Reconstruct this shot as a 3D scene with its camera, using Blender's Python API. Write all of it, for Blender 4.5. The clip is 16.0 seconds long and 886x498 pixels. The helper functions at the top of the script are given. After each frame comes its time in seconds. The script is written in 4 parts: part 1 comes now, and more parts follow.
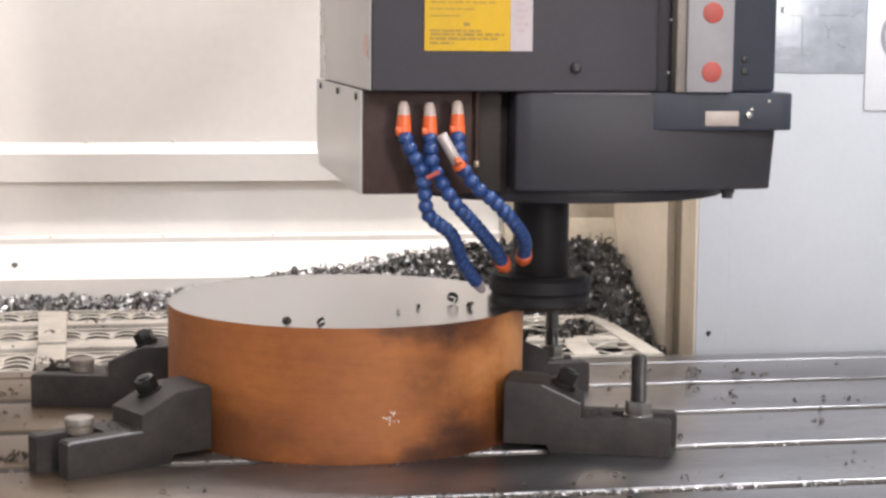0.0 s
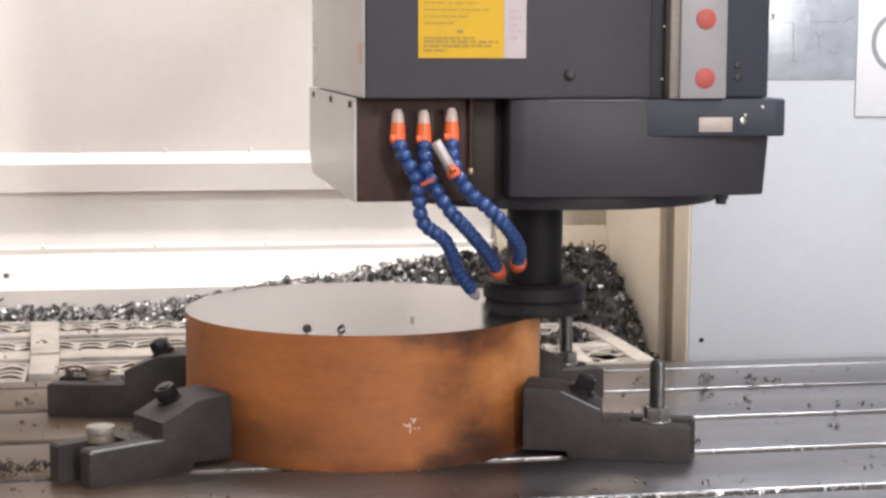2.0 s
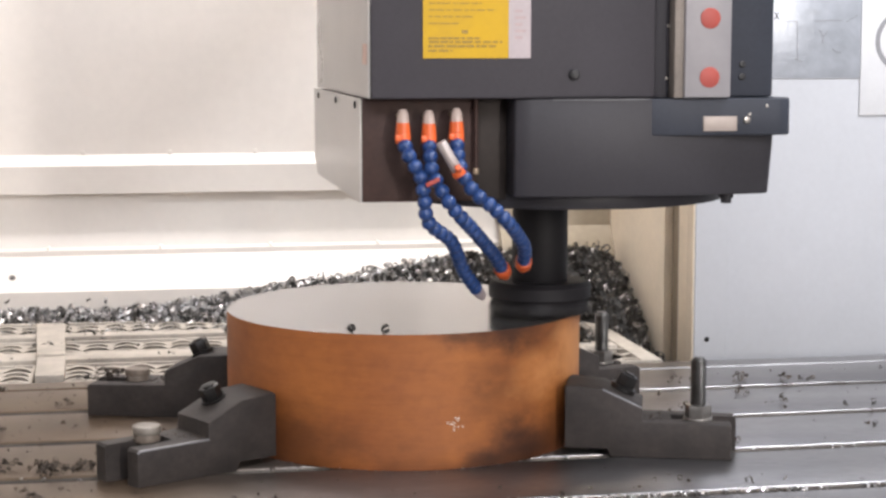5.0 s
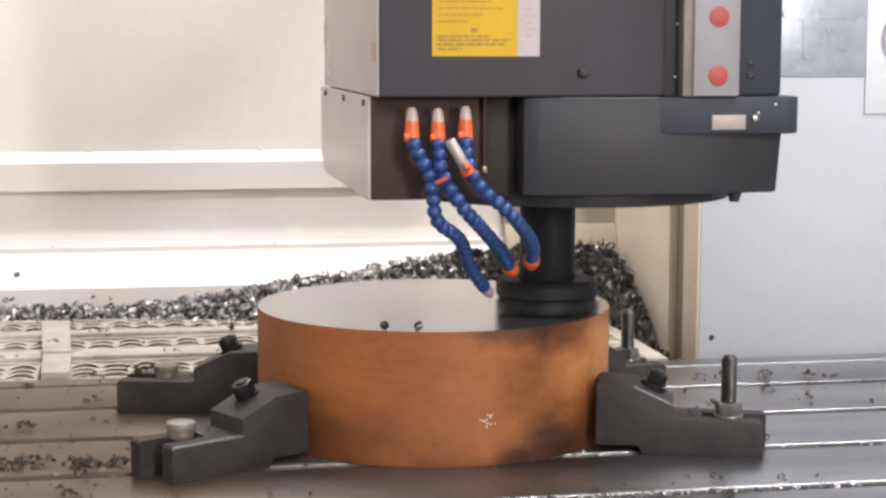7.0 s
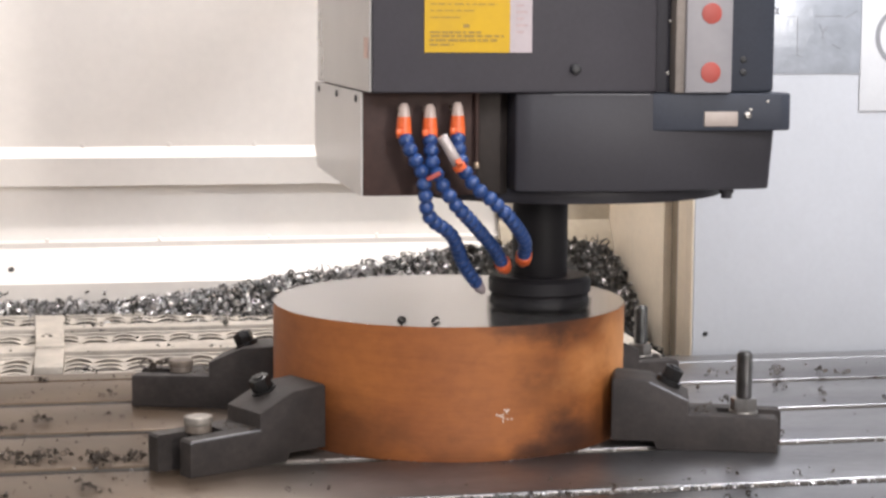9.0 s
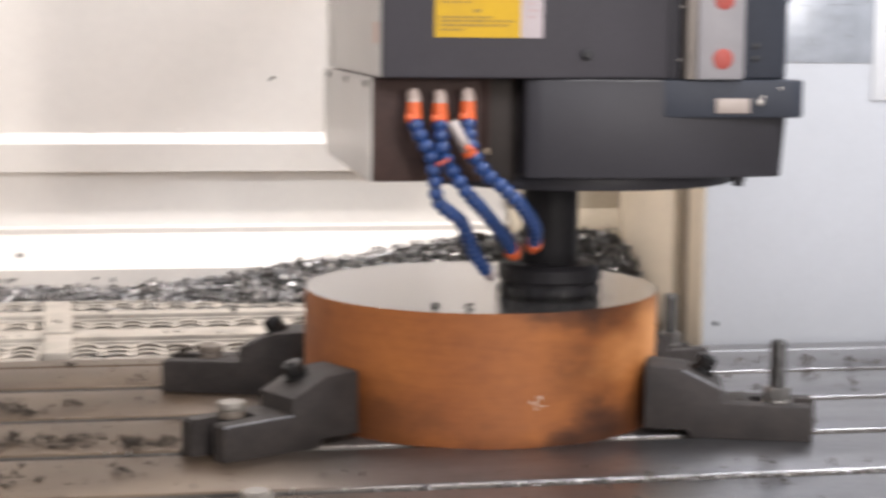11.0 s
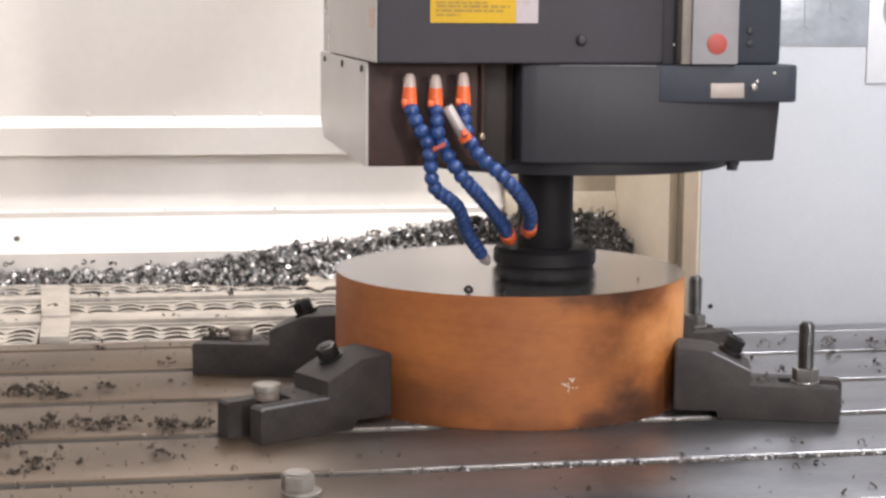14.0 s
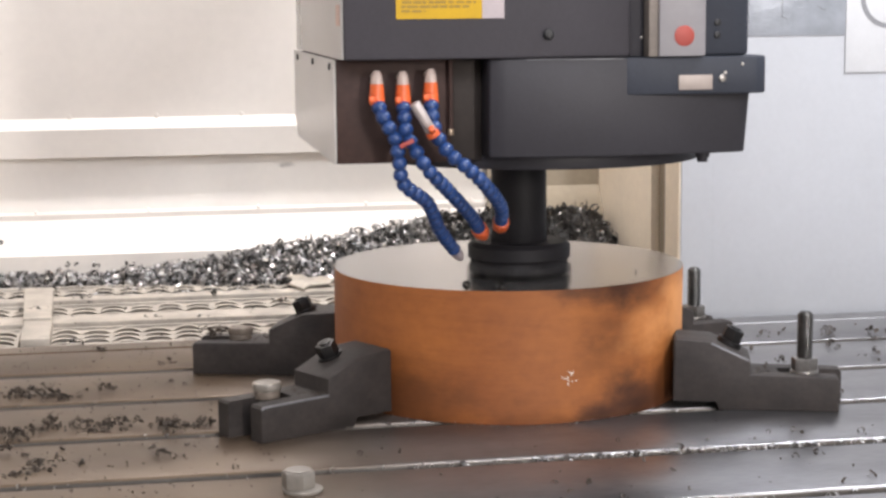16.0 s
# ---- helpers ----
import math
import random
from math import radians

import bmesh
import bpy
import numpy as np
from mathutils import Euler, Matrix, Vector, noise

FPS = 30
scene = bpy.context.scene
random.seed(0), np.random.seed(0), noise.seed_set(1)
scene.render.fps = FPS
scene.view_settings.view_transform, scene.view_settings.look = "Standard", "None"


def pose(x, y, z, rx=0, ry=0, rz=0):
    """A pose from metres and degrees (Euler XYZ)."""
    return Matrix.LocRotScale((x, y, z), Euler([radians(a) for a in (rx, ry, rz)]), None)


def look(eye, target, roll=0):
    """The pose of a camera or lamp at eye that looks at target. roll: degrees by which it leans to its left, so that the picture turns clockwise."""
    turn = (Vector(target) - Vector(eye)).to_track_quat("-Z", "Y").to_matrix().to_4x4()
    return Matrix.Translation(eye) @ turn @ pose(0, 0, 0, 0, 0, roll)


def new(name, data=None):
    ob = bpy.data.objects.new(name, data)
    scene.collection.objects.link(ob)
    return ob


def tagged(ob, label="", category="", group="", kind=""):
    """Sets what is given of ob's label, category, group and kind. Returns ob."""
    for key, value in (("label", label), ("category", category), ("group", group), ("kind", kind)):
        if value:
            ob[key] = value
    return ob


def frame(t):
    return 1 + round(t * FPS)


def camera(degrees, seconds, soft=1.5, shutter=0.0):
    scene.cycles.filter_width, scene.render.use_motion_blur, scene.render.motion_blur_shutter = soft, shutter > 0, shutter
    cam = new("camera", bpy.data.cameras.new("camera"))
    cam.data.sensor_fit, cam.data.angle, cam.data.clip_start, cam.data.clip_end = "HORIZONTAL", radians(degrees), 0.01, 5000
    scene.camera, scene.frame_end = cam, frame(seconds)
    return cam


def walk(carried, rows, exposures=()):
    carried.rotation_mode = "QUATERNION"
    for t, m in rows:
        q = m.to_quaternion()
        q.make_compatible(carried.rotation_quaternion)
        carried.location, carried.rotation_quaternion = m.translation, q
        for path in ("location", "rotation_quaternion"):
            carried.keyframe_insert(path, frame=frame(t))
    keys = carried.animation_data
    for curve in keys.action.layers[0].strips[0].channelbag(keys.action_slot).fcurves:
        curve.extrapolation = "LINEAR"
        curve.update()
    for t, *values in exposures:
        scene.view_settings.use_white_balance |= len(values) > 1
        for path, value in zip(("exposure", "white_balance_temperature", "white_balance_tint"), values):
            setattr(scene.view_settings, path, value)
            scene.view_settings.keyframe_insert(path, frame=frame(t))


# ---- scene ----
FEED = 0.01445          # table feed, metres a second
T_REF = 14.5            # the time at which the table's things stand where they are built

cam = camera(28.85, 16.0, soft=2.8, shutter=0.5)
PATH = [
    (0, pose(-0.4972, -2.1094, 0.4856, 82.894, -0.493, -9.900)),
    (0.5, pose(-0.4999, -2.1091, 0.4828, 82.968, -0.375, -10.207)),
    (1, pose(-0.5050, -2.1074, 0.4833, 83.078, -0.320, -10.301)),
    (1.5, pose(-0.5037, -2.1084, 0.4828, 83.174, -0.313, -10.251)),
    (2, pose(-0.5034, -2.1086, 0.4829, 83.222, -0.237, -10.304)),
    (2.5, pose(-0.5046, -2.1087, 0.4809, 83.279, -0.113, -10.374)),
    (3, pose(-0.5059, -2.1066, 0.4820, 83.234, -0.080, -10.348)),
    (3.5, pose(-0.5046, -2.1092, 0.4833, 83.271, 0.036, -10.278)),
    (6, pose(-0.5085, -2.1116, 0.4815, 83.217, -0.038, -10.138)),
    (6.5, pose(-0.5165, -2.1107, 0.4850, 83.189, -0.101, -10.169)),
    (7, pose(-0.5158, -2.1103, 0.4833, 83.157, -0.091, -10.220)),
    (7.5, pose(-0.5120, -2.1149, 0.4841, 83.108, -0.093, -10.295)),
    (8, pose(-0.5111, -2.1177, 0.4850, 83.051, -0.029, -10.329)),
    (10.5, pose(-0.5070, -2.1003, 0.4787, 82.876, -0.650, -10.165)),
    (10.9, pose(-0.5072, -2.1010, 0.4774, 82.735, -0.545, -10.150)),
    (10.967, pose(-0.5072, -2.1016, 0.4771, 82.725, -0.530, -10.270)),
    (11, pose(-0.5072, -2.1016, 0.4771, 82.719, -0.519, -9.910)),
    (11.033, pose(-0.5072, -2.1018, 0.4771, 82.715, -0.525, -9.550)),
    (11.1, pose(-0.5075, -2.1030, 0.4775, 82.705, -0.540, -10.010)),
    (11.2, pose(-0.5085, -2.1060, 0.4780, 82.690, -0.565, -9.975)),
    (11.5, pose(-0.5107, -2.1119, 0.4792, 82.625, -0.627, -9.941)),
    (12, pose(-0.5102, -2.1133, 0.4813, 82.527, -0.725, -10.071)),
    (12.5, pose(-0.5090, -2.1135, 0.4814, 82.396, -0.799, -10.121)),
    (13, pose(-0.5089, -2.1152, 0.4816, 82.225, -0.752, -10.130)),
    (13.5, pose(-0.5079, -2.1108, 0.4816, 82.113, -0.660, -10.114)),
    (14, pose(-0.5083, -2.1118, 0.4823, 82.081, -0.467, -10.036)),
    (14.5, pose(-0.5054, -2.1116, 0.4812, 82.051, -0.219, -9.944)),
    (15, pose(-0.4963, -2.1066, 0.4821, 81.930, -0.017, -10.047)),
    (15.5, pose(-0.4880, -2.1120, 0.4806, 81.976, 0.255, -10.157)),
    (16, pose(-0.4736, -2.1166, 0.4826, 81.944, 0.516, -10.072)),
]
walk(cam, PATH)

# ---- world and light ----
world = bpy.data.worlds.new("room_air")
scene.world = world
world.use_nodes = True
world.node_tree.nodes["Background"].inputs[0].default_value = (0.9, 0.95, 1.0, 1)
world.node_tree.nodes["Background"].inputs[1].default_value = 0.13
scene.view_settings.exposure = 0.0


def area_lamp(name, eye, target, sx, sy, watts, colour):
    data = bpy.data.lights.new(name, "AREA")
    data.shape, data.size, data.size_y, data.energy, data.color = "RECTANGLE", sx, sy, watts, colour
    ob = new(name, data)
    ob.matrix_basis = look(eye, target)
    return ob


# work lights under the machine's roof: one along the back, one over the free end of the table
area_lamp("machine_lamp", (-0.12, 0.80, 1.5), (-0.12, 0.90, 0.0), 1.10, 0.12, 31, (1.0, 0.945, 0.94))
area_lamp("machine_lamp", (0.95, -0.55, 1.75), (0.42, 0.05, 0.0), 0.5, 0.12, 34, (0.93, 0.95, 1.0))
# hall light in front of the open machine door
area_lamp("hall_lamp", (-0.25, -3.0, 1.95), (0.0, 0.0, 0.2), 2.3, 1.0, 64, (0.985, 0.975, 1.03))
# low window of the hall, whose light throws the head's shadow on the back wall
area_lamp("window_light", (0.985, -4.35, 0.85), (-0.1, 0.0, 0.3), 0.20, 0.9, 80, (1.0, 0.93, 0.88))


# ---- materials ----
def material(name, base, rough=0.5, metal=0.0, vary=0.12, scale=14.0, fine=160.0, bump=0.15, tint=None, stretch=(1, 1, 1), rough_vary=0.1, coat=0.0):
    """A surface with stains at one scale and grain at another."""
    m = bpy.data.materials.new(name)
    m.use_nodes = True
    nt = m.node_tree
    n, l = nt.nodes, nt.links
    b = n["Principled BSDF"]
    tc = n.new("ShaderNodeTexCoord")
    mp = n.new("ShaderNodeMapping")
    mp.inputs["Scale"].default_value = stretch
    l.new(tc.outputs["Object"], mp.inputs["Vector"])
    a = n.new("ShaderNodeTexNoise")
    a.inputs["Scale"].default_value, a.inputs["Detail"].default_value, a.inputs["Roughness"].default_value = scale, 5, 0.6
    g = n.new("ShaderNodeTexNoise")
    g.inputs["Scale"].default_value, g.inputs["Detail"].default_value = fine, 3
    l.new(mp.outputs[0], a.inputs["Vector"])
    l.new(mp.outputs[0], g.inputs["Vector"])
    ramp = n.new("ShaderNodeValToRGB")
    dark = tint or tuple(c * (1 - 2.2 * vary) for c in base)
    ramp.color_ramp.elements[0].position, ramp.color_ramp.elements[0].color = 0.3, (*dark, 1)
    ramp.color_ramp.elements[1].position, ramp.color_ramp.elements[1].color = 0.62, (*base, 1)
    l.new(a.outputs["Fac"], ramp.inputs["Fac"])
    mix = n.new("ShaderNodeMix")
    mix.data_type, mix.blend_type = "RGBA", "MULTIPLY"
    mix.inputs["Factor"].default_value = min(1.0, vary * 2)
    gr = n.new("ShaderNodeMapRange")
    gr.inputs["From Min"].default_value, gr.inputs["From Max"].default_value = 0.3, 0.7
    gr.inputs["To Min"].default_value, gr.inputs["To Max"].default_value = 0.6, 1.15
    l.new(g.outputs["Fac"], gr.inputs["Value"])
    l.new(ramp.outputs["Color"], mix.inputs["A"])
    l.new(gr.outputs[0], mix.inputs["B"])
    l.new(mix.outputs["Result"], b.inputs["Base Color"])
    rr = n.new("ShaderNodeMapRange")
    rr.inputs["To Min"].default_value, rr.inputs["To Max"].default_value = max(0.03, rough - rough_vary), min(1, rough + rough_vary)
    l.new(a.outputs["Fac"], rr.inputs["Value"])
    l.new(rr.outputs[0], b.inputs["Roughness"])
    b.inputs["Metallic"].default_value = metal
    b.inputs["Coat Weight"].default_value = coat
    if bump:
        bp = n.new("ShaderNodeBump")
        bp.inputs["Strength"].default_value, bp.inputs["Distance"].default_value = bump, 0.002
        l.new(g.outputs["Fac"], bp.inputs["Height"])
        l.new(bp.outputs[0], b.inputs["Normal"])
    return m


M_WALL = material("cream_paint", (0.73, 0.69, 0.645), 0.38, 0, 0.03, 3, 60, 0.012)
M_WHITE = material("white_paint", (0.56, 0.575, 0.61), 0.42, 0, 0.03, 4, 120, 0.03)
M_BEIGE = material("beige_paint", (0.85, 0.745, 0.60), 0.42, 0, 0.06, 6, 80, 0.03)
M_BEIGE_SHADE = material("shaded_beige_paint", (0.43, 0.37, 0.28), 0.5, 0, 0.08, 6, 80, 0.04)
M_BEIGE_DARK = material("beige_seal", (0.27, 0.22, 0.16), 0.6, 0, 0.1, 8, 80, 0.05)
M_HEAD = material("grey_machine_paint", (0.060, 0.0555, 0.0635), 0.50, 0, 0.08, 5, 260, 0.06, rough_vary=0.05)
# the back wall's reflection is put into this pale base colour
M_HEAD_SIDE = material("wall_lit_side_paint", (0.52, 0.50, 0.48), 0.30, 0.35, 0.08, 5, 260, 0.05)
M_HOUSING = material("dark_housing_paint", (0.036, 0.034, 0.040), 0.50, 0, 0.1, 5, 260, 0.05, rough_vary=0.03)
M_LIP = material("blue_grey_machine_paint", (0.040, 0.045, 0.060), 0.55, 0, 0.1, 5, 260, 0.06)
M_RECESS = material("oily_brown_panel", (0.062, 0.034, 0.028), 0.6, 0, 0.2, 9, 120, 0.08)
M_INNER = material("shaded_oily_panel", (0.034, 0.025, 0.021), 0.6, 0, 0.2, 9, 120, 0.08)
M_TABLE = material("ground_cast_iron", (0.31, 0.302, 0.308), 0.30, 0.9, 0.19, 7, 220, 0.05, stretch=(0.25, 1, 1), rough_vary=0.06)


def sludge(m, edge):
    """Brown coolant film on the end of the table where the chips gather."""
    nt = m.node_tree
    n, l = nt.nodes, nt.links
    b = n["Principled BSDF"]
    tc = n.new("ShaderNodeTexCoord")
    sep = n.new("ShaderNodeSeparateXYZ")
    l.new(tc.outputs["Object"], sep.inputs[0])
    t = n.new("ShaderNodeTexNoise")
    t.inputs["Scale"].default_value, t.inputs["Detail"].default_value = 6, 6
    l.new(tc.outputs["Object"], t.inputs["Vector"])
    a = n.new("ShaderNodeMath")
    a.operation = "MULTIPLY_ADD"
    l.new(t.outputs["Fac"], a.inputs[0])
    a.inputs[1].default_value = 0.30
    l.new(sep.outputs["X"], a.inputs[2])
    r = n.new("ShaderNodeMapRange")
    r.interpolation_type = "SMOOTHSTEP"
    r.inputs["From Min"].default_value, r.inputs["From Max"].default_value = edge - 0.22 + 0.15, edge + 0.22 + 0.15
    r.inputs["To Min"].default_value, r.inputs["To Max"].default_value = 1.0, 0.0
    l.new(a.outputs[0], r.inputs["Value"])
    mix = n.new("ShaderNodeMix")
    mix.data_type = "RGBA"
    l.new(r.outputs[0], mix.inputs["Factor"])
    l.new(b.inputs["Base Color"].links[0].from_socket, mix.inputs["A"])
    film = n.new("ShaderNodeValToRGB")
    film.color_ramp.elements[0].position, film.color_ramp.elements[0].color = 0.3, (0.075, 0.053, 0.036, 1)
    film.color_ramp.elements[1].position, film.color_ramp.elements[1].color = 0.7, (0.135, 0.098, 0.067, 1)
    l.new(t.outputs["Fac"], film.inputs["Fac"])
    l.new(film.outputs["Color"], mix.inputs["B"])
    l.new(mix.outputs["Result"], b.inputs["Base Color"])
    mm = n.new("ShaderNodeMapRange")
    mm.inputs["To Min"].default_value, mm.inputs["To Max"].default_value = b.inputs["Metallic"].default_value, 0.25
    l.new(r.outputs[0], mm.inputs["Value"])
    l.new(mm.outputs[0], b.inputs["Metallic"])
    sp = n.new("ShaderNodeMapRange")
    sp.inputs["To Min"].default_value, sp.inputs["To Max"].default_value = 0.5, 0.12
    l.new(r.outputs[0], sp.inputs["Value"])
    l.new(sp.outputs[0], b.inputs["Specular IOR Level"])


sludge(M_TABLE, -0.20)
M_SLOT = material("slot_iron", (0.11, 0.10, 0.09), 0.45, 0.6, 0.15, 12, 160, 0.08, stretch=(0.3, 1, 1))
M_TOP = material("milled_steel_face", (0.47, 0.462, 0.46), 0.23, 0.9, 0.05, 20, 400, 0.03, stretch=(0.4, 1, 1), rough_vary=0.05)
M_CLAMP = material("black_oxide_steel", (0.038, 0.030, 0.027), 0.72, 0.0, 0.25, 22, 180, 0.2)
M_STUD = material("dark_thread_steel", (0.10, 0.095, 0.09), 0.4, 0.8, 0.2, 40, 200, 0.1)
M_NUT = material("worn_steel", (0.38, 0.36, 0.34), 0.35, 0.9, 0.15, 40, 200, 0.1)
M_SCREW = material("blackened_screw_steel", (0.017, 0.016, 0.016), 0.42, 0.3, 0.2, 40, 200, 0.1)
M_TOOL = material("black_tool_steel", (0.013, 0.0115, 0.0135), 0.6, 0.0, 0.2, 30, 200, 0.1)
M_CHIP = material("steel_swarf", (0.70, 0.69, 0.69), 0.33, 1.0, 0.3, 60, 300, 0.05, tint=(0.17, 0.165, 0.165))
M_CHIP_DULL = material("oily_shaded_swarf", (0.13, 0.125, 0.12), 0.30, 0.9, 0.3, 80, 300, 0.05, tint=(0.03, 0.027, 0.025))
M_CHIP_DARK = material("dark_wet_swarf", (0.11, 0.088, 0.072), 0.5, 0.5, 0.3, 80, 300, 0.05, tint=(0.035, 0.028, 0.023))
M_BOLT = material("dull_bolt_steel", (0.28, 0.255, 0.225), 0.5, 0.3, 0.12, 40, 200, 0.08)
M_DIRTY = material("oily_bolt_steel", (0.20, 0.165, 0.135), 0.6, 0.2, 0.2, 40, 200, 0.1)
M_WORN_GLINT = material("worn_edge_glint", (0.16, 0.16, 0.172), 0.42, 0.3, 0.2, 60, 300, 0.1)
M_RIM_LIGHT = material("rim_highlight_paint", (0.13, 0.13, 0.14), 0.45, 0.2, 0.15, 60, 300, 0.1)
M_CAP = material("pale_clear_plastic", (0.52, 0.41, 0.36), 0.3, 0, 0.12, 40, 200, 0.05)
M_HEAP = material("swarf_heap", (0.05, 0.05, 0.05), 0.6, 0.4, 0.3, 60, 200, 0.5)
M_BLUE = material("blue_hose_plastic", (0.019, 0.057, 0.195), 0.36, 0, 0.15, 40, 200, 0.05)
M_ORANGE = material("orange_plastic", (0.75, 0.13, 0.03), 0.4, 0, 0.1, 40, 200, 0.05)
M_BRASS = material("brass", (0.56, 0.43, 0.31), 0.35, 0.5, 0.15, 40, 200, 0.05)
M_YELLOW = material("yellow_sticker", (0.56, 0.335, 0.004), 0.5, 0, 0.04, 20, 200, 0.02)
M_YTEXT = material("sticker_print", (0.30, 0.18, 0.010), 0.5, 0, 0.1, 60, 200, 0.0)
M_PINK = material("pale_pink_paper", (0.44, 0.375, 0.385), 0.5, 0, 0.05, 20, 200, 0.02)
M_FADED = material("faded_orange_sticker", (0.60, 0.40, 0.33), 0.5, 0, 0.15, 40, 200, 0.02)
M_PENCIL = material("thin_grey_line", (0.27, 0.27, 0.285), 0.5, 0, 0.1, 40, 200, 0)
M_TUBE = material("dull_grey_metal", (0.50, 0.44, 0.42), 0.42, 0.35, 0.1, 30, 200, 0.03)
M_TAG = material("pale_tag", (0.38, 0.32, 0.285), 0.45, 0.1, 0.06, 30, 200, 0.02)
M_SCRATCH = material("bare_bright_steel", (0.80, 0.74, 0.66), 0.45, 0.2, 0.06, 60, 300, 0.02)
M_PTEXT = material("paper_print", (0.45, 0.34, 0.33), 0.5, 0, 0.1, 60, 200, 0.0)
M_PLATE = material("brushed_steel_strip", (0.36, 0.345, 0.36), 0.45, 0.3, 0.05, 10, 90, 0.02)
M_PLATE_EDGE = material("tarnished_edge", (0.30, 0.26, 0.23), 0.5, 0.3, 0.15, 10, 260, 0.06)
M_RED = material("red_dot_sticker", (0.37, 0.060, 0.045), 0.55, 0, 0.05, 30, 200, 0.02)
M_BLACK = material("black_rubber", (0.012, 0.012, 0.014), 0.5, 0, 0.2, 30, 200, 0.1)
M_FOIL = material("scuffed_aluminium_plate", (0.43, 0.455, 0.50), 0.34, 0.3, 0.08, 22, 60, 0.45)
M_INK = material("black_ink", (0.04, 0.04, 0.045), 0.5, 0, 0.1, 40, 200, 0)
M_PAPER = material("white_card", (0.64, 0.645, 0.66), 0.5, 0, 0.03, 20, 200, 0.02)
M_GRATE = material("white_grating_paint", (0.51, 0.463, 0.40), 0.5, 0, 0.16, 16, 120, 0.08)
M_PIT = material("dirty_pan", (0.13, 0.094, 0.062), 0.6, 0.0, 0.2, 10, 60, 0.2)
for dull in (M_HOUSING, M_TOOL, M_HEAD, M_LIP, M_RECESS, M_INNER, M_YELLOW):
    dull.node_tree.nodes["Principled BSDF"].inputs["Specular IOR Level"].default_value = 0.3
M_ROOM = material("grey_hall_wall", (0.55, 0.55, 0.55), 0.7, 0, 0.05, 2, 30, 0.03)


def rust_material():
    """Flame-cut steel side: orange rust with fine level lines, dark mill scale in patches, and light painted near the
    right edge.
    """
    m = bpy.data.materials.new("orange_rusted_steel")
    m.use_nodes = True
    nt = m.node_tree
    n, l = nt.nodes, nt.links
    b = n["Principled BSDF"]
    tc = n.new("ShaderNodeTexCoord")

    def noise_at(scale, stretch, detail=5, rough=0.6):
        mp = n.new("ShaderNodeMapping")
        mp.inputs["Scale"].default_value = stretch
        l.new(tc.outputs["Object"], mp.inputs["Vector"])
        t = n.new("ShaderNodeTexNoise")
        t.inputs["Scale"].default_value, t.inputs["Detail"].default_value, t.inputs["Roughness"].default_value = scale, detail, rough
        l.new(mp.outputs[0], t.inputs["Vector"])
        return t.outputs["Fac"]

    def ramp(fac, stops):
        r = n.new("ShaderNodeValToRGB")
        while len(r.color_ramp.elements) < len(stops):
            r.color_ramp.elements.new(0.5)
        for e, (p, c) in zip(r.color_ramp.elements, stops):
            e.position, e.color = p, (*c, 1)
        l.new(fac, r.inputs["Fac"])
        return r.outputs["Color"]

    big = ramp(noise_at(5, (1, 1, 1.2)), [(0.28, (0.232, 0.073, 0.021)), (0.5, (0.308, 0.102, 0.025)), (0.72, (0.392, 0.136, 0.031))])
    lines = ramp(noise_at(7, (1, 1, 14), 4), [(0.3, (0.84, 0.82, 0.80)), (0.6, (1.05, 1.03, 1.0))])
    fleck = ramp(noise_at(60, (1, 1, 1.5), 4), [(0.3, (0.86, 0.84, 0.82)), (0.6, (1.03, 1.02, 1.0))])

    def patch(where, size, depth):
        """Ragged mask round a place on the side, for dark mill scale and painted light."""
        w = n.new("ShaderNodeVectorMath")
        w.operation = "DISTANCE"
        q = n.new("ShaderNodeMapping")
        q.inputs["Scale"].default_value = (1, 1, 1.7)
        l.new(tc.outputs["Object"], q.inputs["Vector"])
        l.new(q.outputs[0], w.inputs[0])
        w.inputs[1].default_value = (where[0], where[1], where[2] * 1.7)
        a = n.new("ShaderNodeMath")
        a.operation = "MULTIPLY_ADD"
        l.new(noise_at(16, (1, 1, 1.6), 5), a.inputs[0])
        a.inputs[1].default_value = 0.11
        l.new(w.outputs["Value"], a.inputs[2])
        r = n.new("ShaderNodeMapRange")
        r.interpolation_type = "SMOOTHSTEP"
        r.inputs["From Min"].default_value, r.inputs["From Max"].default_value = size * 0.4 + 0.050, size + 0.090
        r.inputs["To Min"].default_value, r.inputs["To Max"].default_value = depth, 0.0
        l.new(a.outputs[0], r.inputs["Value"])
        return r.outputs[0]

    def times(a, bb, factor):
        mix = n.new("ShaderNodeMix")
        mix.data_type, mix.blend_type = "RGBA", "MULTIPLY"
        if isinstance(factor, float):
            mix.inputs["Factor"].default_value = factor
        else:
            l.new(factor, mix.inputs["Factor"])
        l.new(a, mix.inputs["A"])
        if isinstance(bb, tuple):
            mix.inputs["B"].default_value = (*bb, 1)
        else:
            l.new(bb, mix.inputs["B"])
        return mix.outputs["Result"]

    col = times(times(big, lines, 0.42), fleck, 0.8)
